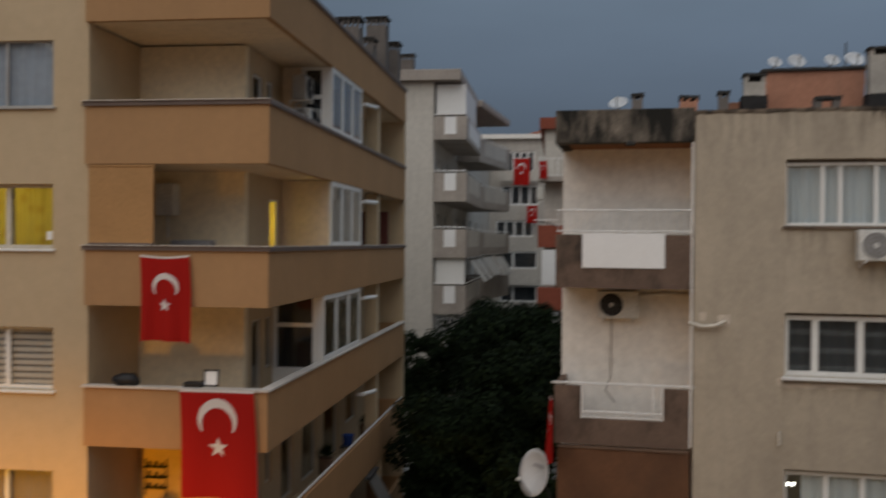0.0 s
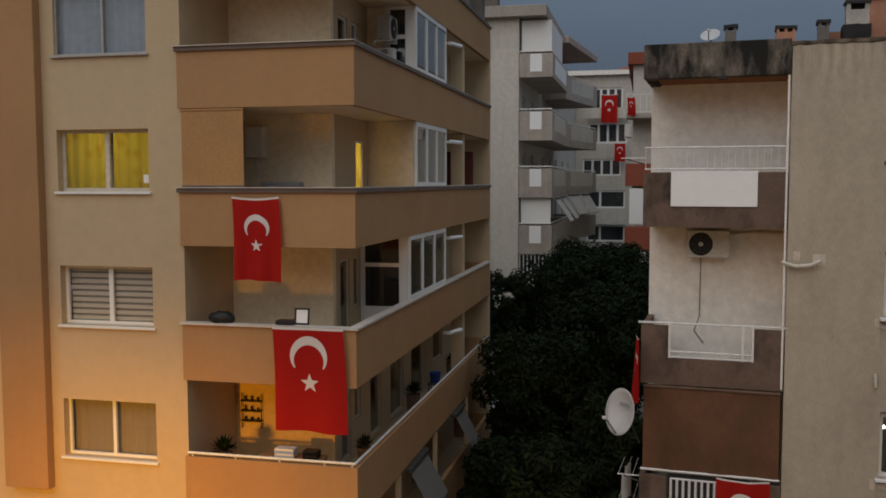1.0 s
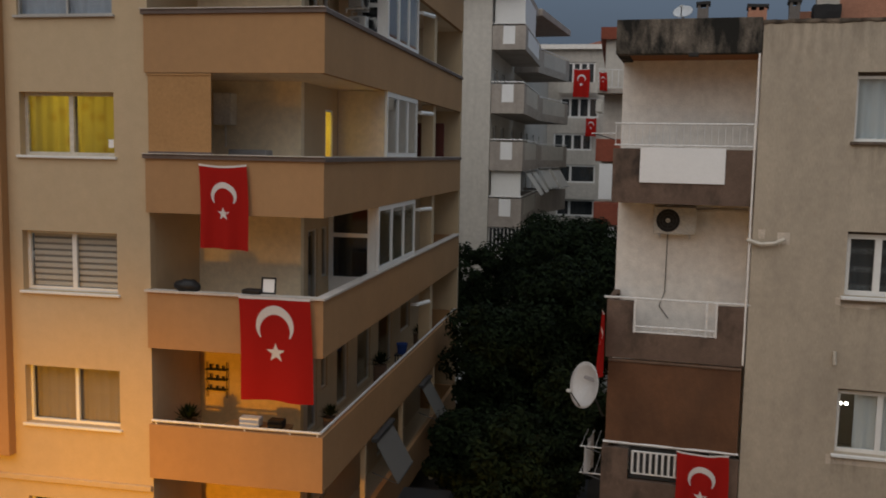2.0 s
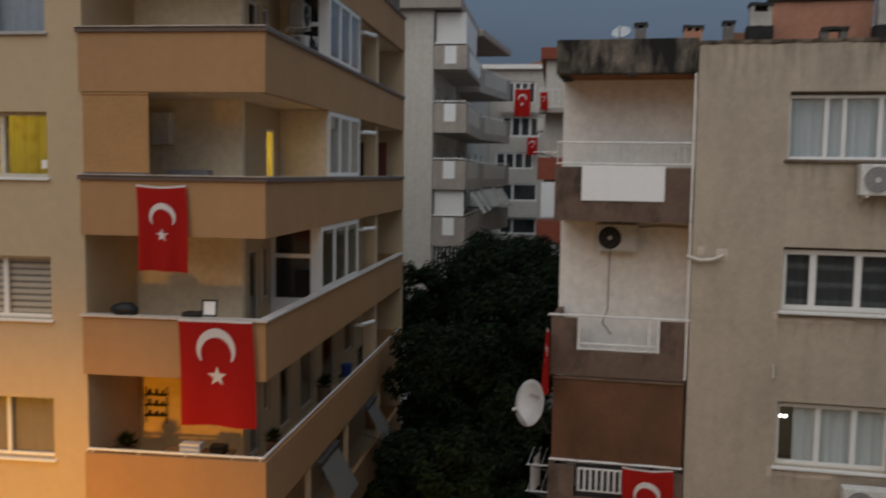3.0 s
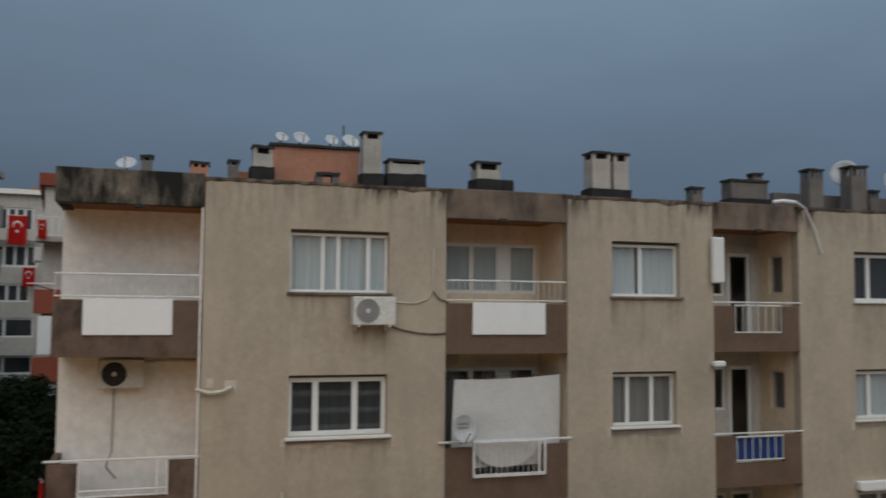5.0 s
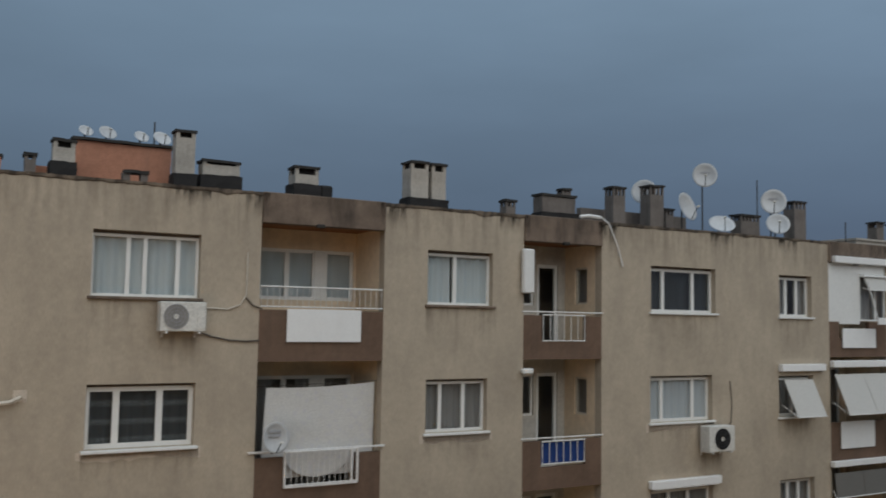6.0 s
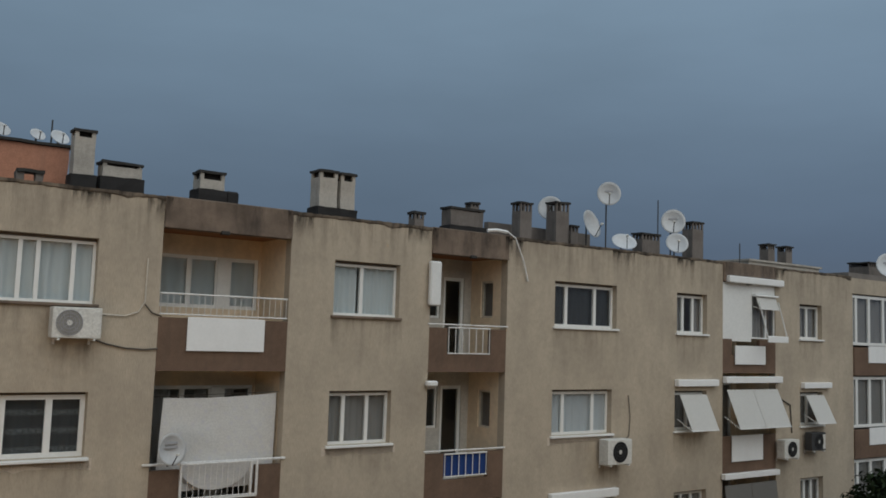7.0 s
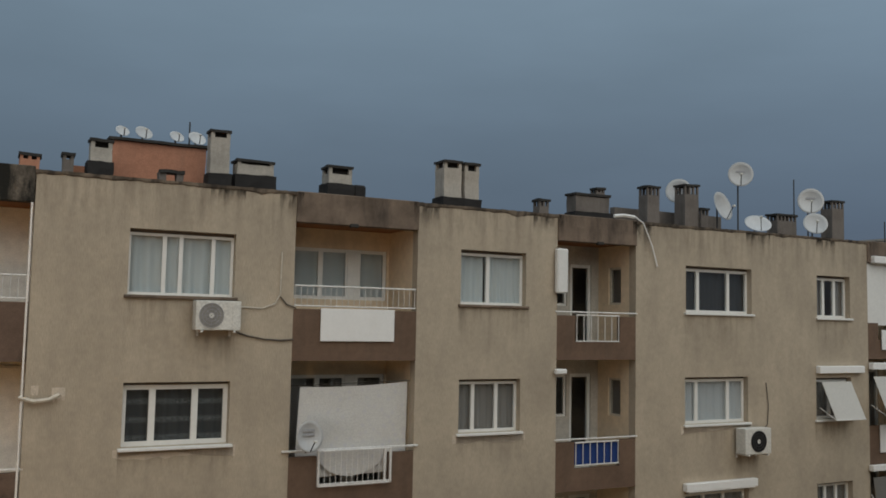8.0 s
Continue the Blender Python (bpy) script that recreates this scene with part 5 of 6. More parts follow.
zb = thing("window_blind", pose(0, 17.22, 0), "striped cream day-and-night blind behind the window", "blind")
first = None
for i in range(9):
    z = 7.96 + i * 0.135
    if first is None:
        first = part("slat", bx(-12.52, -10.44, 0.30, 0.306, 0, 0.085), M_ZEBRA, zb, "", pose(0, 0, z))
    else:
        again(first, "slat", pose(0, 0, z), zb)
part("backing", bx(-12.52, -10.44, 0.32, 0.324, 7.92, 9.16), M_CURTGREY, zb)
for w in sides:
    window(tanb, *w, splits=(), m=SIDE, d=0.0 if w[0] == 21.2 else 0.05, back=0.05 if w[0] == 21.2 else 0.13, sill=None, fw=0.05, frame=M_PVCOLD if w[2] < 9 else M_PVC, curtain=M_CURTYEL if w[0] == 21.2 else M_CURTDARK, drawn=((0, 1.0),) if w[0] == 21.2 else ((0, .45),))


def enclosure(y0, y1, k, front_solid, n=3, mat=None, x=-5.79, door=-7.09):
    """Part of a balcony closed with white frames and glass."""
    f, c = BANDS[k][1] + 0.05, BANDS[k - 1][0]
    ob = part("enclosure", wall_mesh(y0, y1, f, c, [(y0 + 0.09 + (y1 - y0 - 0.09) * i / n, y0 + (y1 - y0) * (i + 1) / n - 0.09 / 2, f + 0.1, c - 0.12) for i in range(n)], 0.07), mat or M_PVC, tanb, "framed balcony glazing", pose(x, 0, 0, 0, 0, 90))
    for i in range(n):
        p = part("pane", bx(y0 + 0.09 + (y1 - y0 - 0.09) * i / n, y0 + (y1 - y0) * (i + 1) / n - 0.045, 0.03, 0.036, f + 0.1, c - 0.12), M_GLASS, ob)
        p.visible_shadow = False
    fl = BANDS[k][0] + 0.18
    if front_solid:
        part("enclosure_front", bx(-7.09, -5.87, y0, y0 + 0.1, fl, c), M_CREAM, tanb, "cream rendered end of the enclosure")
    else:
        e2 = part("enclosure_front", wall_mesh(door, -5.87, fl, c, [(door + 0.11, -6.08, fl + 0.9, fl + 1.9), (door + 0.11, -6.08, fl + 2.0, c - 0.08)], 0.07, y0), M_PVC, tanb, "white door with dark glass")
        p = part("pane", bx(door + 0.11, -6.08, y0 + 0.03, y0 + 0.036, fl + 0.9, c - 0.08), M_GLASS, e2)
        p.visible_shadow = False
        # added black panel stands for the dim inside behind the door glass
        part("door_leaf", bx(door + 0.09, -6.06, y0 + 0.09, y0 + 0.13, fl + 0.02, c - 0.06), M_BLACK, e2, "black panel added to darken the glass")
        if door > -7.0:
            part("enclosure_front", bx(-7.09, door - 0.003, y0, y0 + 0.1, fl, c), M_CREAM, tanb, "cream rendered end of the enclosure")
    part("enclosure_end", bx(-7.09, -5.87, y1 - 0.08, y1, fl, c), M_CREAM, tanb)


enclosure(22.2, 25.7, 1, False, door=-6.6)
enclosure(22.2, 25.7, 2, True)
enclosure(21.5, 25.6, 3, False)
for k in (1, 2, 3, 4):
    fl = BANDS[k][0] + 0.18
    part("column", bx(-6.3, -5.92, 28.6, 29.0, fl, BANDS[k - 1][0] + 0.01), M_PEACHWALL, tanb)
    awn = thing("rolled_awning", pose(-5.82, 26.2, BANDS[k - 1][0] - 0.35), "white rolled-up awning tube beside the balcony", "awning")
    part("tube", rod((0, 0, 0), (0.22, 0.7, 0), 0.06, 10), M_PVC, awn)
    part("bracket", bx(-0.2, 0.02, -0.04, 0.04, -0.04, 0.04), M_PVC, awn)
part("shutter", bx(-6.9, -5.95, 30.6, 30.7, BANDS[2][0] + 0.18, BANDS[1][0] - 0.5), M_REDDOOR, tanb, "dark red screen on the balcony")

# things on the tan block's balconies
tb = thing("roller_blind", pose(0, 0, 0), "tan roller blind closing part of the balcony", "blind")
part("canvas", bx(-9.57, -8.18, 17.16, 17.18, 10.92, 12.46, 0.004), M_WOODPANEL, tb)
part("roller", rod((-9.58, 17.18, 12.49), (-8.17, 17.18, 12.49), 0.035), M_WOODPANEL, tb)
part("bottom_bar", bx(-9.58, -8.17, 17.15, 17.19, 10.89, 10.93, 0.005), M_COPING, tb)
boiler = thing("boiler", pose(-8.86, 19.5, 11.55), "white wall boiler hanging on the balcony wall", "boiler")
part("casing", bx(-0.22, 0.22, -0.34, 0, 0, 0.72, 0.03, 2), M_ACBODY, boiler)
part("pipe", rod((0, -0.15, -0.5), (0, -0.15, 0), 0.02), M_WHITEMETAL, boiler)
tagged(part("storage_box", bx(-8.6, -7.7, 18.9, 19.3, 9.86, 11.0, 0.02), M_GREYBAR, None), "grey covered box standing on the balcony", "storage box")
aircon(pose(-6.72, 21.83, 14.5, 0, 0, 90), "grey air-conditioner unit beside the enclosure's front", 0.72, 0.6, 0.34, 0.5, False, M_ACDULL)
aircon(pose(-6.5, 22.2, 13.92), "pale small air-conditioner unit below another one", 0.45, 0.42, 0.26, 0.5, True)
fr = thing("picture_frame", pose(-7.02, 17.32, 8.04, -8, 0, 0) @ Matrix.Scale(1.15, 4), "small dark picture frame standing on the parapet ledge", "picture frame")
part("frame", wall_mesh(-0.14, 0.14, 0, 0.3, [(-0.11, 0.11, 0.03, 0.27)], 0.02), M_BLACK, fr)
part("picture", bx(-0.11, 0.11, 0.008, 0.014, 0.03, 0.27), M_PANEL, fr)
tagged(part("dark_tray", bx(-7.55, -7.15, 17.18, 17.45, 8.04, 8.13, 0.02), M_BLACK, None), "small black tray on the parapet", "tray")
bag = bmesh.new()
bmesh.ops.create_icosphere(bag, subdivisions=3, radius=0.3)
for v in bag.verts:
    v.co = Vector((v.co.x * 1.0, v.co.y * 0.5, max(-0.1, v.co.z * 0.5) + 0.05 * noise.noise(v.co * 6))) 
tagged(part("bundle", bag, M_BLACK, None, "", pose(-8.8, 17.28, 8.13), True), "dark cloth bundle on the parapet", "bundle")
flag(pose(-8.41, 17.09, 10.68), 1.04, 1.72, 0.07, cy=0.345)
flag(pose(-7.55, 17.07, 8.0), 1.54, 2.14, 0.09, waves=1.4, top_curve=0.0, cy=0.262)

# small white patch low at the right of the window
tagged(part("sticker", bx(-10.62, -10.50, 17.405, 17.409, 10.98, 11.16), M_PANEL, None), "small white patch inside the window pane", "sticker")

# roof of the tan block
for x, y, w, h in ((-6.55, 27.0, 0.7, 1.5), (-6.7, 29.3, 0.9, 1.4), (-6.5, 31.0, 0.7, 2.5), (-6.2, 32.3, 0.5, 1.9)):
    chimney(pose(x, y, 16.39), w, 0.6, h, 0.3, M_CHIMDARK)

# awnings along the lower side of the tan block
for y, w in ((21.0, 1.7), (26.4, 1.2)):
    awning(pose(-5.77, y, 3.93, 0, 0, 90), w, 1.05, 0.6, "pale canvas awning, darkened for shade, below the balconies", 1, 0.1, M_AWNGREY, bars=M_DARKMETAL)
for y in (20.5, 24.4, 28.9):
    part("post", bx(-5.92, -5.8, y, y + 0.12, 0.0, 3.94), M_PEACHWALL, tanb)

# ---------------------------------------------------------------- street lamp, whose light falls on the tan block
sl = thing("street_lamp", pose(-11.2, 5.6, 1.0), "tall steel street lamp with a sodium head", "street lamp", "street lamps")
part("pole", rod((0, 0, -1.0), (0, 0, 5.9), 0.08, 12, 0.05), M_DARKMETAL, sl)
part("arm", rod((0, 0, 5.85), (1.0, 1.5, 6.0), 0.03, 8), M_DARKMETAL, sl)
head = part("head", bx(0.9, 1.3, 1.4, 2.1, 5.94, 6.06, 0.03), M_GREYBAR, sl)
part("lens", bx(0.96, 1.24, 1.5, 2.0, 5.9, 5.935, 0.01), M_WARMGLOW, head)
for lx, ly in ((-0.1, 6.25), (17.9, 5.25)):
    copy_thing(sl, pose(lx, ly, 1.0))

# small lamp burning behind a window
for u in (1.28, 1.38):
    bulb = bmesh.new()
    bmesh.ops.create_uvsphere(bulb, u_segments=16, v_segments=10, radius=0.034)
    tagged(part("ceiling_lamp", bulb, M_WHITEGLOW, None, "", MR @ pose(u, 0.42, 6.42), True), "small glowing white lamp behind the window", "lamp", "window lamps")

# ---------------------------------------------------------------- grey block further down the lane
grey = thing("apartment_building", pose(0, 0, 0), "grey cement-rendered block with projecting balconies", "building")
part("wall", bx(-24, -6.4, 45.0, 45.3, 0, 19.1), M_GREYWALL, grey)
GZ = (15.9, 13.05, 10.2, 7.35, 4.5, 1.6)
GW = [(y, y + 1.4, z + 0.95, z + 2.3) for z in GZ for y in (46.3, 49.5, 54.6, 59.0, 63.0, 68.0, 73.0)]
GSIDE = pose(-6.4, 0, 0, 0, 0, 90)
part("side_wall", wall_mesh(45.304, 86, 0, 19.1, GW, 0.25), M_GREYWALL, grey, "", GSIDE)
for w in GW:
    window(grey, *w, splits=(0.5,), m=GSIDE, d=0.1, sill=None, fw=0.08, curtain=M_CURTDARK, drawn=((0, 1),))
part("roof", bx(-24.3, -5.0, 44.6, 54.3, 19.104, 19.65, 0.02), M_GREYPAR, grey, "grey roof slab with raised edge")
part("roof", bx(-9.0, -4.73, 54.304, 63.8, 19.2, 19.6, 0.02), M_GREYPAR, grey, "", pose(-4.73, 54.3, 0, 0, 0, -7) @ pose(4.73, -54.3, 0))


def grey_balcony(y0, y1, x1, z, panel, h=1.45, x0=-6.38, turn=0.0):
    spin = pose(x1, y0, 0, 0, 0, turn) @ pose(-x1, -y0, 0)
    f = part("balcony", bx(x0, x1, y0, y1, z, z + 0.2), M_GREYPAR, grey, "grey rendered balcony", spin)
    part("front", wall_mesh(x0, x1, z + 0.2, z + h, [(-5.85, -5.25, z + h - 0.9, z + 3)] if panel else [], 0.12, y0), M_GREYPAR, f)
    part("side", wall_mesh(y0 + 0.125, y1, z + 0.2, z + h, [(y0 + 1.2, y1 - 0.8, z + h - 0.9, z + 3)] if panel else [], 0.12), M_GREYPAR, f, "", pose(x1, 0, 0, 0, 0, 90))
    if panel:
        part("infill", bx(-5.85, -5.25, y0 + 0.03, y0 + 0.06, z + h - 0.9, z + h - 0.02), M_PANEL, f, "white sheet infill")
        part("infill", bx(x1 - 0.06, x1 - 0.03, y0 + 1.2, y1 - 0.8, z + h - 0.9, z + h - 0.02), M_PANEL if panel > 1 else M_GREYWALL, f, "pale sheet infill")
    part("rail", rod((x0, y0 + 0.06, z + h + 0.1), (x1 - 0.06, y0 + 0.06, z + h + 0.1), 0.035, 6), M_WHITEMETAL, f)
    part("rail", rod((x1 - 0.06, y0 + 0.06, z + h + 0.1), (x1 - 0.06, y1, z + h + 0.1), 0.035, 6), M_WHITEMETAL, f)
    part("rear", bx(x0, x1, y1 - 0.12, y1 - 0.004, z + 0.2, z + h), M_GREYPAR, f)


for k, z in enumerate(GZ[:5]):
    grey_balcony(45.05, 53.8, -4.72, z + (0.28 if k == 0 else 0), 2 if k == 0 else 1, 1.17 if k == 0 else 1.45)
    grey_balcony(54.8, 62.1, -4.92, z + 0.05, 1 if k in (0, 1, 2) else 0, 1.35, -8.0, -11.4)
part("enclosure", bx(-6.3, -4.8, 45.3, 45.4, 17.5, 19.0), M_PVC, grey, "white sheet enclosing the top balcony")
part("enclosure", bx(-4.88, -4.8, 45.41, 51.0, 17.5, 18.95), M_PVC, grey, "white blind on the top balcony")
part("enclosure", bx(-6.3, -4.8, 45.3, 45.4, 8.85, 10.18), M_PVC, grey, "white sheet enclosing the balcony")
# dark sheet put in for the shade of the barred recess
part("enclosure", bx(-6.3, -4.8, 45.36, 45.42, 6.1, 7.33), M_DARKNET, grey, "dark sheet standing in for shade behind the bars")
railing(grey, -6.35, -4.76, 6.15, 7.33, 45.14, 0.2, r=0.025)
for y in (46.0, 49.5):
    awning(pose(-4.7, y, 10.19, 0, 0, 90), 2.2, 1.15, 0.8, "pale canvas awning on a grey balcony", 1, 0.1, bars=M_AWNGREY)
for y in (0.5, 3.2):
    awning(pose(-4.92, 54.8, 10.23, 0, 0, -11.4) @ pose(0.02, y, 0, 0, 0, 90), 2.0, 1.15, 0.7, "pale canvas awning on a grey balcony", 1, 0.1, bars=M_AWNGREY)
for x, y in ((-8.2, 47), (-9.8, 46.2), (-11.5, 46.5)):
    chimney(pose(x, y, 19.64), 0.8, 0.7, 1.3, 0.3, M_CHIMDARK)

# ---------------------------------------------------------------- pale block that closes the lane
far = thing("apartment_building", pose(0, 0, 0), "pale apartment block across the end of the lane", "building")
FW = [(a, a + 3.4, z, z + h) for a, z, h in ((-5.3, 14.4, 1.8), (-5.8, 11.5, 1.5), (-5.4, 8.6, 1.6), (-5.4, 5.6, 1.5), (-5.4, 2.8, 1.5))] + [(-8.6, -6.4, z, z + 1.5) for z in (14.7, 11.9, 9.0)] + [(-4.9, -2.3, 17.4, 19.3)]
part("wall", wall_mesh(-14, 6, 0, 20.4, FW, 0.3, 82.0), M_GREYWALL, far)
part("room_wall", bx(-13.5, 5.5, 84.0, 84.2, 0, 20.3), M_INTERIOR, far)
for w in FW:
    window(far, *w, splits=(0.26, 0.5, 0.75) if w[2] > 10 else (0.35,), m=pose(0, 82, 0), d=0.1, sill=None, fw=0.15, curtain=M_DARKNET)
part("roof", bx(-14.4, 6.4, 81.5, 94, 20.404, 20.8), M_WHITEWALL, far)
bm = bmesh.new()
v = [bm.verts.new(q) for q in ((-3.0, 81.5, 20.81), (6.4, 81.5, 20.81), (6.4, 94, 20.81), (-3.0, 94, 20.81), (0.2, 87.5, 22.4), (3.5, 87.5, 22.4))]
for f in ((0, 1, 5, 4), (1, 2, 5), (2, 3, 4, 5), (3, 0, 4), (0, 3, 2, 1)):
    bm.faces.new([v[i] for i in f])
part("tiled_roof", bm, M_ROOFTILE, far, "red clay tile roof")
for z in (16.6, 8.4):
    part("balcony_front", bx(-5.4, -1.9, 81.1, 81.25, z - (0.05 if z > 16 else 1.2), z + (0.85 if z > 16 else 0.1)), M_GREYWALL, far, "pale balcony parapet")
fr2 = part("flag_rail", bx(-5.0, -1.9, 81.02, 81.06, 14.3, 14.35), M_WHITEMETAL, far)
for x in (-4.95, -1.95):
    part("bracket", bx(x - 0.03, x + 0.03, 81.06, 82.0, 14.3, 14.35), M_WHITEMETAL, fr2)
flag(pose(-4.15, 81.0, 18.6), 1.4, 2.45, 0.0, "red flag with white crescent hanging on the far block")
flag(pose(-2.95, 81.0, 14.36), 0.92, 1.6, 0.0, "small red flag with white crescent on the far block")

# ---------------------------------------------------------------- block with red edges behind the long block
red = thing("apartment_building", pose(0, 0, 0), "white block with red-painted balcony edges", "building")
part("wall", bx(-0.72, 14, 40.0, 40.3, 0, 16.0), M_GREYWALL, red)
part("side_wall", bx(-0.72, -0.45, 40.304, 66, 0, 16.0), M_WHITEWALL, red)
part("roof", bx(-0.95, 14, 39.7, 66, 16.004, 16.5), M_BRICKRED, red, "red-painted roof edge")
for z in (13.6, 10.8, 8.1, 5.3, 2.5):
    if z > 13:
        part("balcony", bx(-0.98, 0.7, 38.9, 39.99, z + 0.05, z + 0.25, 0.01), M_GREYPAR, red, "grey balcony slab")
        railing(red, -0.96, 0.68, z + 0.3, z + 1.05, 38.94, 0.28, r=0.02)
        continue
    part("balcony", bx(-0.98, 0.7, 38.9, 39.99, z, z + 0.95, 0.01), M_BRICKRED, red, "balcony with red-painted edge")
    part("infill", bx(-0.8, -0.1, 38.86, 38.895, z - 1.6, z - 0.1), M_PANEL, red, "white sheet panel")
aircon(pose(-0.72, 42, 13.0, 0, 0, -90), "white air-conditioner unit on the white end wall")
aircon(pose(-0.72, 44, 14.6, 0, 0, -90), "white air-conditioner unit on the white end wall")
flag(pose(-0.95, 38.86, 14.54), 0.32, 0.8, 0.05, "small red flag on the white block")

# ---------------------------------------------------------------- neighbour that carries on the long block
nb = thing("apartment_building", MR, "beige block with white-framed glazed balconies", "building")
part("wall", wall_mesh(28.92, 48, 0, 13.5, [(29.1, 33.0, z, z + 2.75) for z in (10.2, 7.3, 4.4)], 0.25, 0.05), M_BEIGE, nb)
part("rear_wall", bx(28.92, 48, 10.8, 11, 0, 13.5), M_BEIGE, nb)
part("room_wall", bx(28.92, 48, 3.0, 3.2, 0, 13.3), M_INTERIOR, nb)
part("roof", bx(28.95, 48, 0.1, 11, 13.504, 13.7), M_ROOF, nb)
for z in (10.2, 7.3, 4.4):
    part("parapet", bx(29.1, 33.0, 0.0, 0.14, z - 0.15, z + 0.85), M_BROWN, nb)
    part("infill_panel", bx(30.0, 32.0, -0.03, -0.004, z + 0.3, z + 0.9), M_PANEL, nb, "white sheet panel")
    window(nb, 29.1, 33.0, z + 0.92, z + 2.7, splits=(0.08, 0.3, 0.55, 0.8), d=0.1, sill=None, fw=0.1, curtain=M_CURTGREY)
    part("floor_slab", bx(28.95, 48, 0.31, 2.99, z - 0.1, z), M_INTERIOR, nb)
hut = thing("stair_tower", MR @ pose(32.6, 5.0, 13.6), "pale grey roof hut behind the long block", "roof hut")
part("wall", bx(-2.6, 2.4, 0, 3, 0, 0.82), M_GREYWALL, hut)
part("slab", bx(-2.7, 2.5, -0.1, 3.1, 0.824, 0.9), M_CHIM, hut)
for u, d in ((33.0, 6.0), (34.3, 6.0)):
    chimney(MR @ pose(u, d, 14.48), 0.45, 0.45, 0.95, 0.25, M_CHIMDARK)
chimney(MR @ pose(36.5, 3.0, 13.69), 2.0, 0.9, 1.0, 0.2, M_CHIMDARK, 0.0, "low wide sooty chimney with slots")
dish(MR @ pose(35.0, 2.0, 13.69), 0.5, -45, 20, 0.7)

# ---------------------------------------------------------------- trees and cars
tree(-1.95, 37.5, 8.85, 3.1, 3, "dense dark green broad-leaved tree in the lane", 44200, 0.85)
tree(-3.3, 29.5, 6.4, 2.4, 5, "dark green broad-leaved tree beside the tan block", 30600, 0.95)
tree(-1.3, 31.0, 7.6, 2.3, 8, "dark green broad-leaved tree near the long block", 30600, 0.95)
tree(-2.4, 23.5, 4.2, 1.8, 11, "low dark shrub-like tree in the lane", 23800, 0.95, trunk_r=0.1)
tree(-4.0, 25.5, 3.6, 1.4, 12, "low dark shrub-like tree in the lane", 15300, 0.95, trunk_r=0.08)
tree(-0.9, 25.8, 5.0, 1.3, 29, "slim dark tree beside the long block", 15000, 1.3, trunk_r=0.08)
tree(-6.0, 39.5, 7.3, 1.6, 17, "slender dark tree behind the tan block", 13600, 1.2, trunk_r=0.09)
tree(27.6, 11.6, 7.6, 1.9, 21, "dark green tree in front of the blocks", 20400, 1.1)


def car(m, label, paint):
    """A parked car, nose along +y, wheels on z = 0."""
    ob = thing("car", m, label, "car", "parked cars")
    prof = ((-2.1, 0.35), (-2.15, 0.75), (-1.95, 0.95), (-1.55, 1.0), (-1.0, 1.42), (0.3, 1.46), (1.05, 1.0), (1.95, 0.85), (2.15, 0.65), (2.1, 0.32))
    bm = bmesh.new()
    a = [bm.verts.new((-0.84 + (0.14 if z > 1.2 else 0.0), y, z)) for y, z in prof]
    b = [bm.verts.new((0.84 - (0.14 if z > 1.2 else 0.0), y, z)) for y, z in prof]
    bm.faces.new(a)
    bm.faces.new(b[::-1])
    for i in range(len(prof)):
        j = (i + 1) % len(prof)
        bm.faces.new((a[i], b[i], b[j], a[j]))
    bmesh.ops.bevel(bm, geom=bm.edges[:], offset=0.04, segments=2, affect="EDGES", profile=0.5)
    part("body", bm, paint, ob, "", None, True)
    part("windscreen", bx(-0.62, 0.62, 0, 0.01, 0, 0.72), M_BLACK, ob, "dark glass", pose(0, 1.03, 1.03, -58 + 90 - 90 + 115, 0, 0))
    part("rear_window", bx(-0.6, 0.6, 0, 0.01, 0, 0.55), M_BLACK, ob, "dark glass", pose(0, -1.55, 1.02, -52, 0, 0))
    for s in (-1, 1):
        part("side_window", bx(s * 0.80 - 0.012, s * 0.80 + 0.012, -0.95, 0.55, 1.04, 1.32), M_BLACK, ob, "dark glass")
        for y in (-1.35, 1.35):
            w = part("wheel", rod((s * 0.72, y, 0.31), (s * 0.87, y, 0.31), 0.31, 20), M_TYRE, ob)
            part("rim", rod((s * 0.86, y, 0.31), (s * 0.885, y, 0.31), 0.19, 16), M_ALU, w)
    return ob


car(pose(-5.0, 24.0, 0.004), "dark car parked under the tan block's awnings", M_CARDARK)
car(pose(-6.4, 38.0, -0.02, 0, 0, 80), "white car parked behind the tan block", M_CARWHITE)

# clutter on the lower balcony of the tan block
rack = thing("wall_rack", pose(-9.15, 19.5, 5.15), "dark wire wall rack with small ornaments", "shelf")
for z in (0.18, 0.42, 0.66):
    part("shelf", bx(-0.26, 0.26, -0.16, -0.004, z, z + 0.02), M_BLACK, rack)
for x in (-0.25, 0.25):
    part("upright", rod((x, -0.08, 0.0), (x, -0.08, 0.85), 0.012, 6), M_BLACK, rack)
rng = random.Random(9)
for z in (0.2, 0.44, 0.68):
    for x in (-0.16, 0.0, 0.15):
        h = rng.uniform(0.05, 0.11)
        o = thing("ornament", pose(-9.15 + x, 19.42, 5.15 + z), "small dark pot standing on the wire rack", "ornament", "rack ornaments")
        part("body", rod((0, 0, 0), (0, 0, h), 0.025, 10, rng.uniform(0.012, 0.035)), M_BLACK, o)
        part("rim", rod((0, 0, h - 0.002), (0, 0, h + 0.01), 0.03, 10), M_BLACK, o)
tbl = thing("balcony_table", pose(-7.6, 18.1, 4.13), "small plain balcony table", "table")
part("top", bx(-0.75, 0.75, -0.3, 0.3, 0.8, 0.84, 0.008), M_WOODPANEL, tbl)
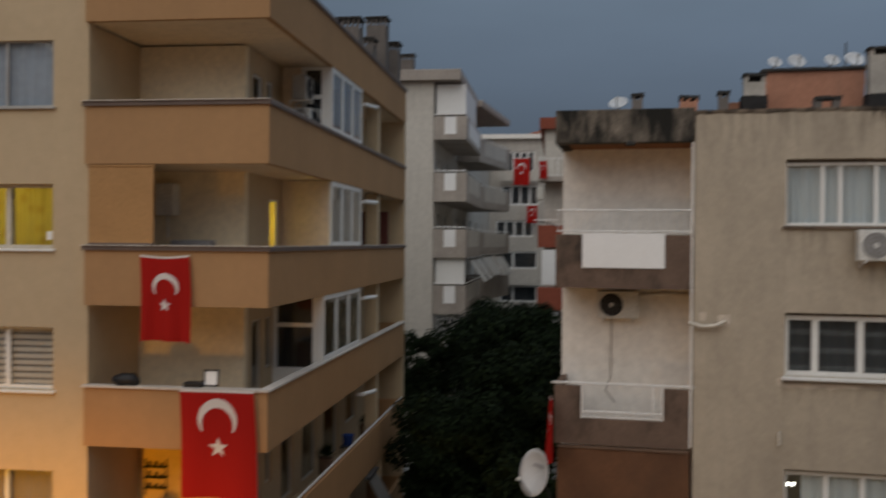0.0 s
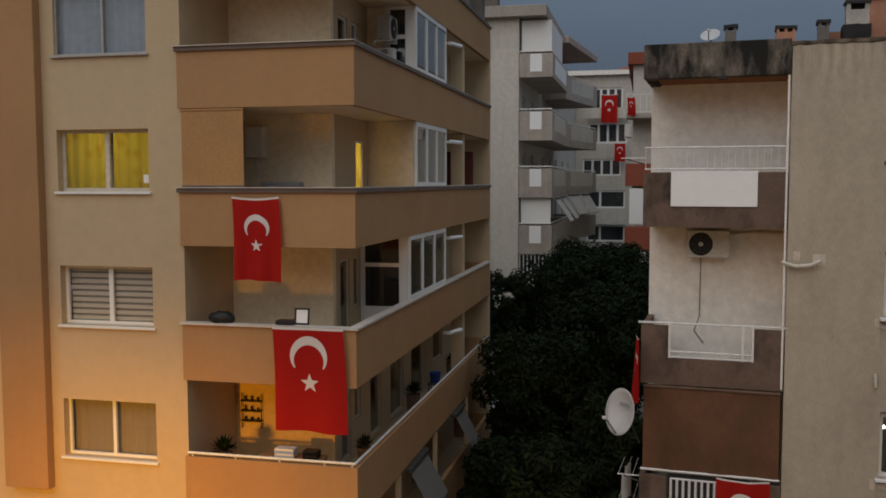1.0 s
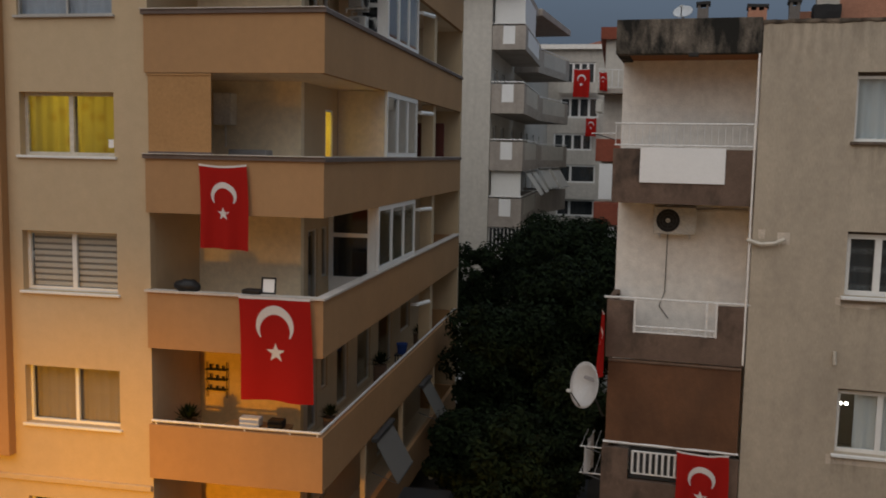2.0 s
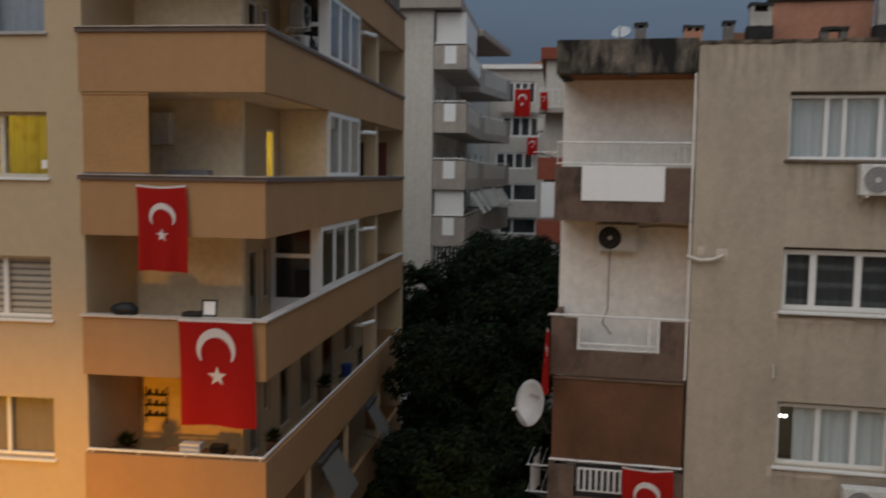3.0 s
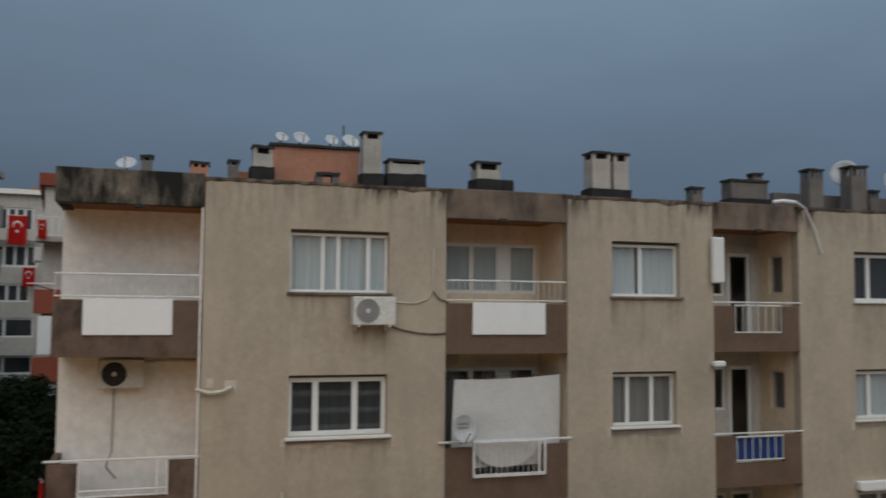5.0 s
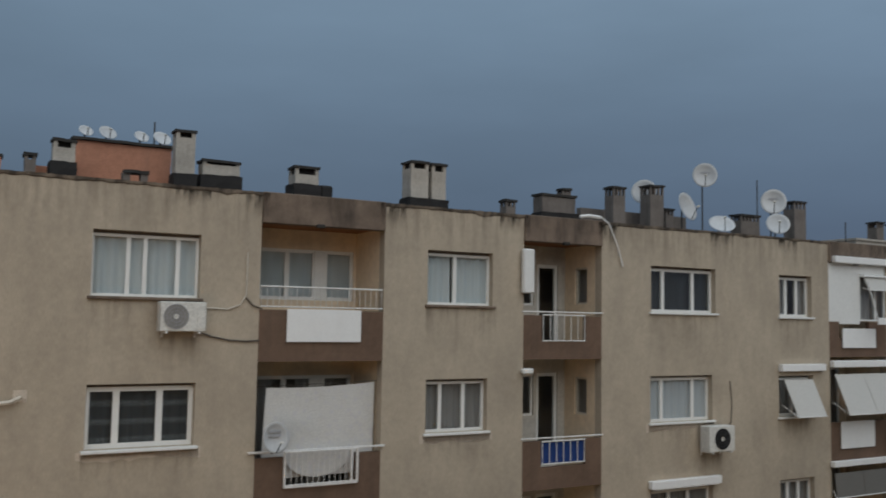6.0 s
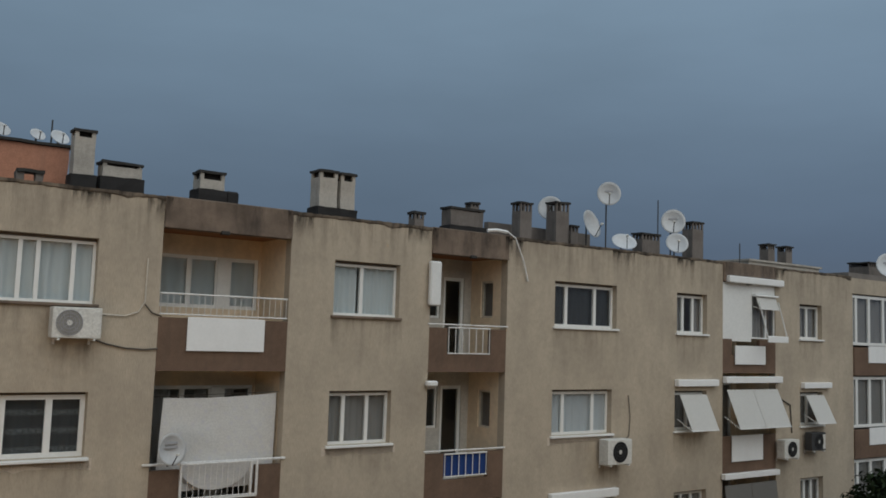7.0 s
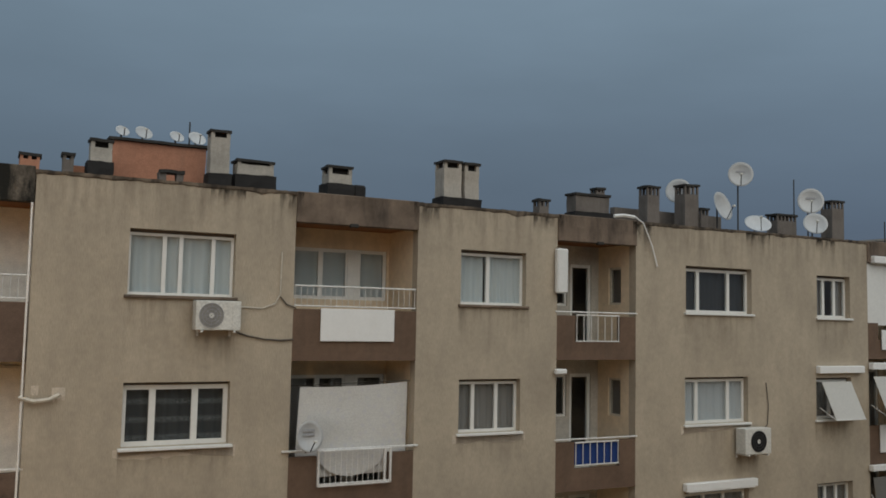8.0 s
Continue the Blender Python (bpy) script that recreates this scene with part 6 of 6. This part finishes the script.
for x in (-0.7, 0.7):
    for y in (-0.25, 0.25):
        part("leg", bx(x - 0.025, x + 0.025, y - 0.025, y + 0.025, 0, 0.8), M_WOODPANEL, tbl)
tagged(part("white_box", bx(-7.95, -7.5, 17.95, 18.2, 4.974, 5.17, 0.01), M_PANEL, None), "white carton on the balcony table", "box")
tagged(part("dark_box", bx(-7.3, -6.95, 17.95, 18.2, 4.974, 5.16, 0.02), M_BLACK, None), "black box on the balcony table", "box")
pl = thing("potted_plant", pose(-9.05, 17.75, 4.13), "leafy dark plant in a tall pot", "plant")
part("pot", rod((0, 0, 0), (0, 0, 0.95), 0.16, 14, 0.2), M_BROWN, pl)
rng = random.Random(14)
bm = bmesh.new()
for k in range(150):
    a, e = rng.uniform(0, 6.28), rng.uniform(0.1, 1.4)
    q = Vector((math.cos(a) * math.cos(e), math.sin(a) * math.cos(e), math.sin(e)))
    base, tip = Vector((0, 0, 0.95)) + q * rng.uniform(0.02, 0.2), Vector((0, 0, 0.95)) + q * rng.uniform(0.22, 0.42)
    side = q.cross(Vector((0.2, 0.1, 1))).normalized() * 0.03
    bm.faces.new([bm.verts.new(v) for v in (base, base.lerp(tip, 0.5) + side, tip, base.lerp(tip, 0.5) - side)])
part("foliage", bm, M_LEAF, pl)

# pots and a bucket along the lower side balcony
for y, s in ((19.4, 0.8), (23.9, 1.0), (28.9, 0.9)):
    q = copy_thing(pl, pose(-6.35, y, 4.13))
    q.scale = (s, s, s)
    q["label"] = "dark leafy potted plant along the side balcony"
bk = thing("bucket", pose(-6.2, 25.9, 4.98), "blue plastic bucket on a balcony stool", "bucket")
part("body", rod((0, 0, 0), (0, 0, 0.3), 0.13, 16, 0.17), M_BLUE, bk)
part("rim", rod((0, 0, 0.28), (0, 0, 0.31), 0.18, 16), M_BLUE, bk)
st = thing("stool", pose(-6.2, 25.9, 4.13), "plain dark balcony stool", "stool")
part("seat", bx(-0.2, 0.2, -0.2, 0.2, 0.8, 0.846, 0.01), M_DARKMETAL, st)
for x in (-0.16, 0.16):
    for y in (-0.16, 0.16):
        part("leg", rod((x, y, 0), (x, y, 0.8), 0.018, 6), M_DARKMETAL, st)

# drying arms and washing on the end of the long block
for z, n in ((11.45, 2), (5.15, 3), (4.6, 3)):
    arm = thing("drying_rack", MR @ pose(-3.16, 0.1, z), "thin steel drying arm fixed to the balcony's end", "drying rack", "drying arms")
    part("bracket", rod((0.04, 0, -0.12), (-0.38, 0, 0.0), 0.012, 6), M_DARKMETAL, arm)
    part("arm", rod((0.04, 0, 0.0), (-0.42, 0, 0.0), 0.012, 6), M_WHITEMETAL, arm)
    for i in range(n):
        part("line", rod((-0.12 - 0.14 * i, 0, 0.0), (-0.12 - 0.14 * i, 1.2, 0.0), 0.005, 5), M_WHITEMETAL, arm)
for d, h in ((0.2, 0.55), (0.75, 0.7)):
    tagged(part("washing", sheet(-0.2, 0.2, 5.15 - h, 5.16, 0.0, 2, 0.03, 14), M_LINEN, None, "", MR @ pose(-3.44, d, 0, 0, 0, 80), True), "pale washing hung on a drying arm", "laundry")
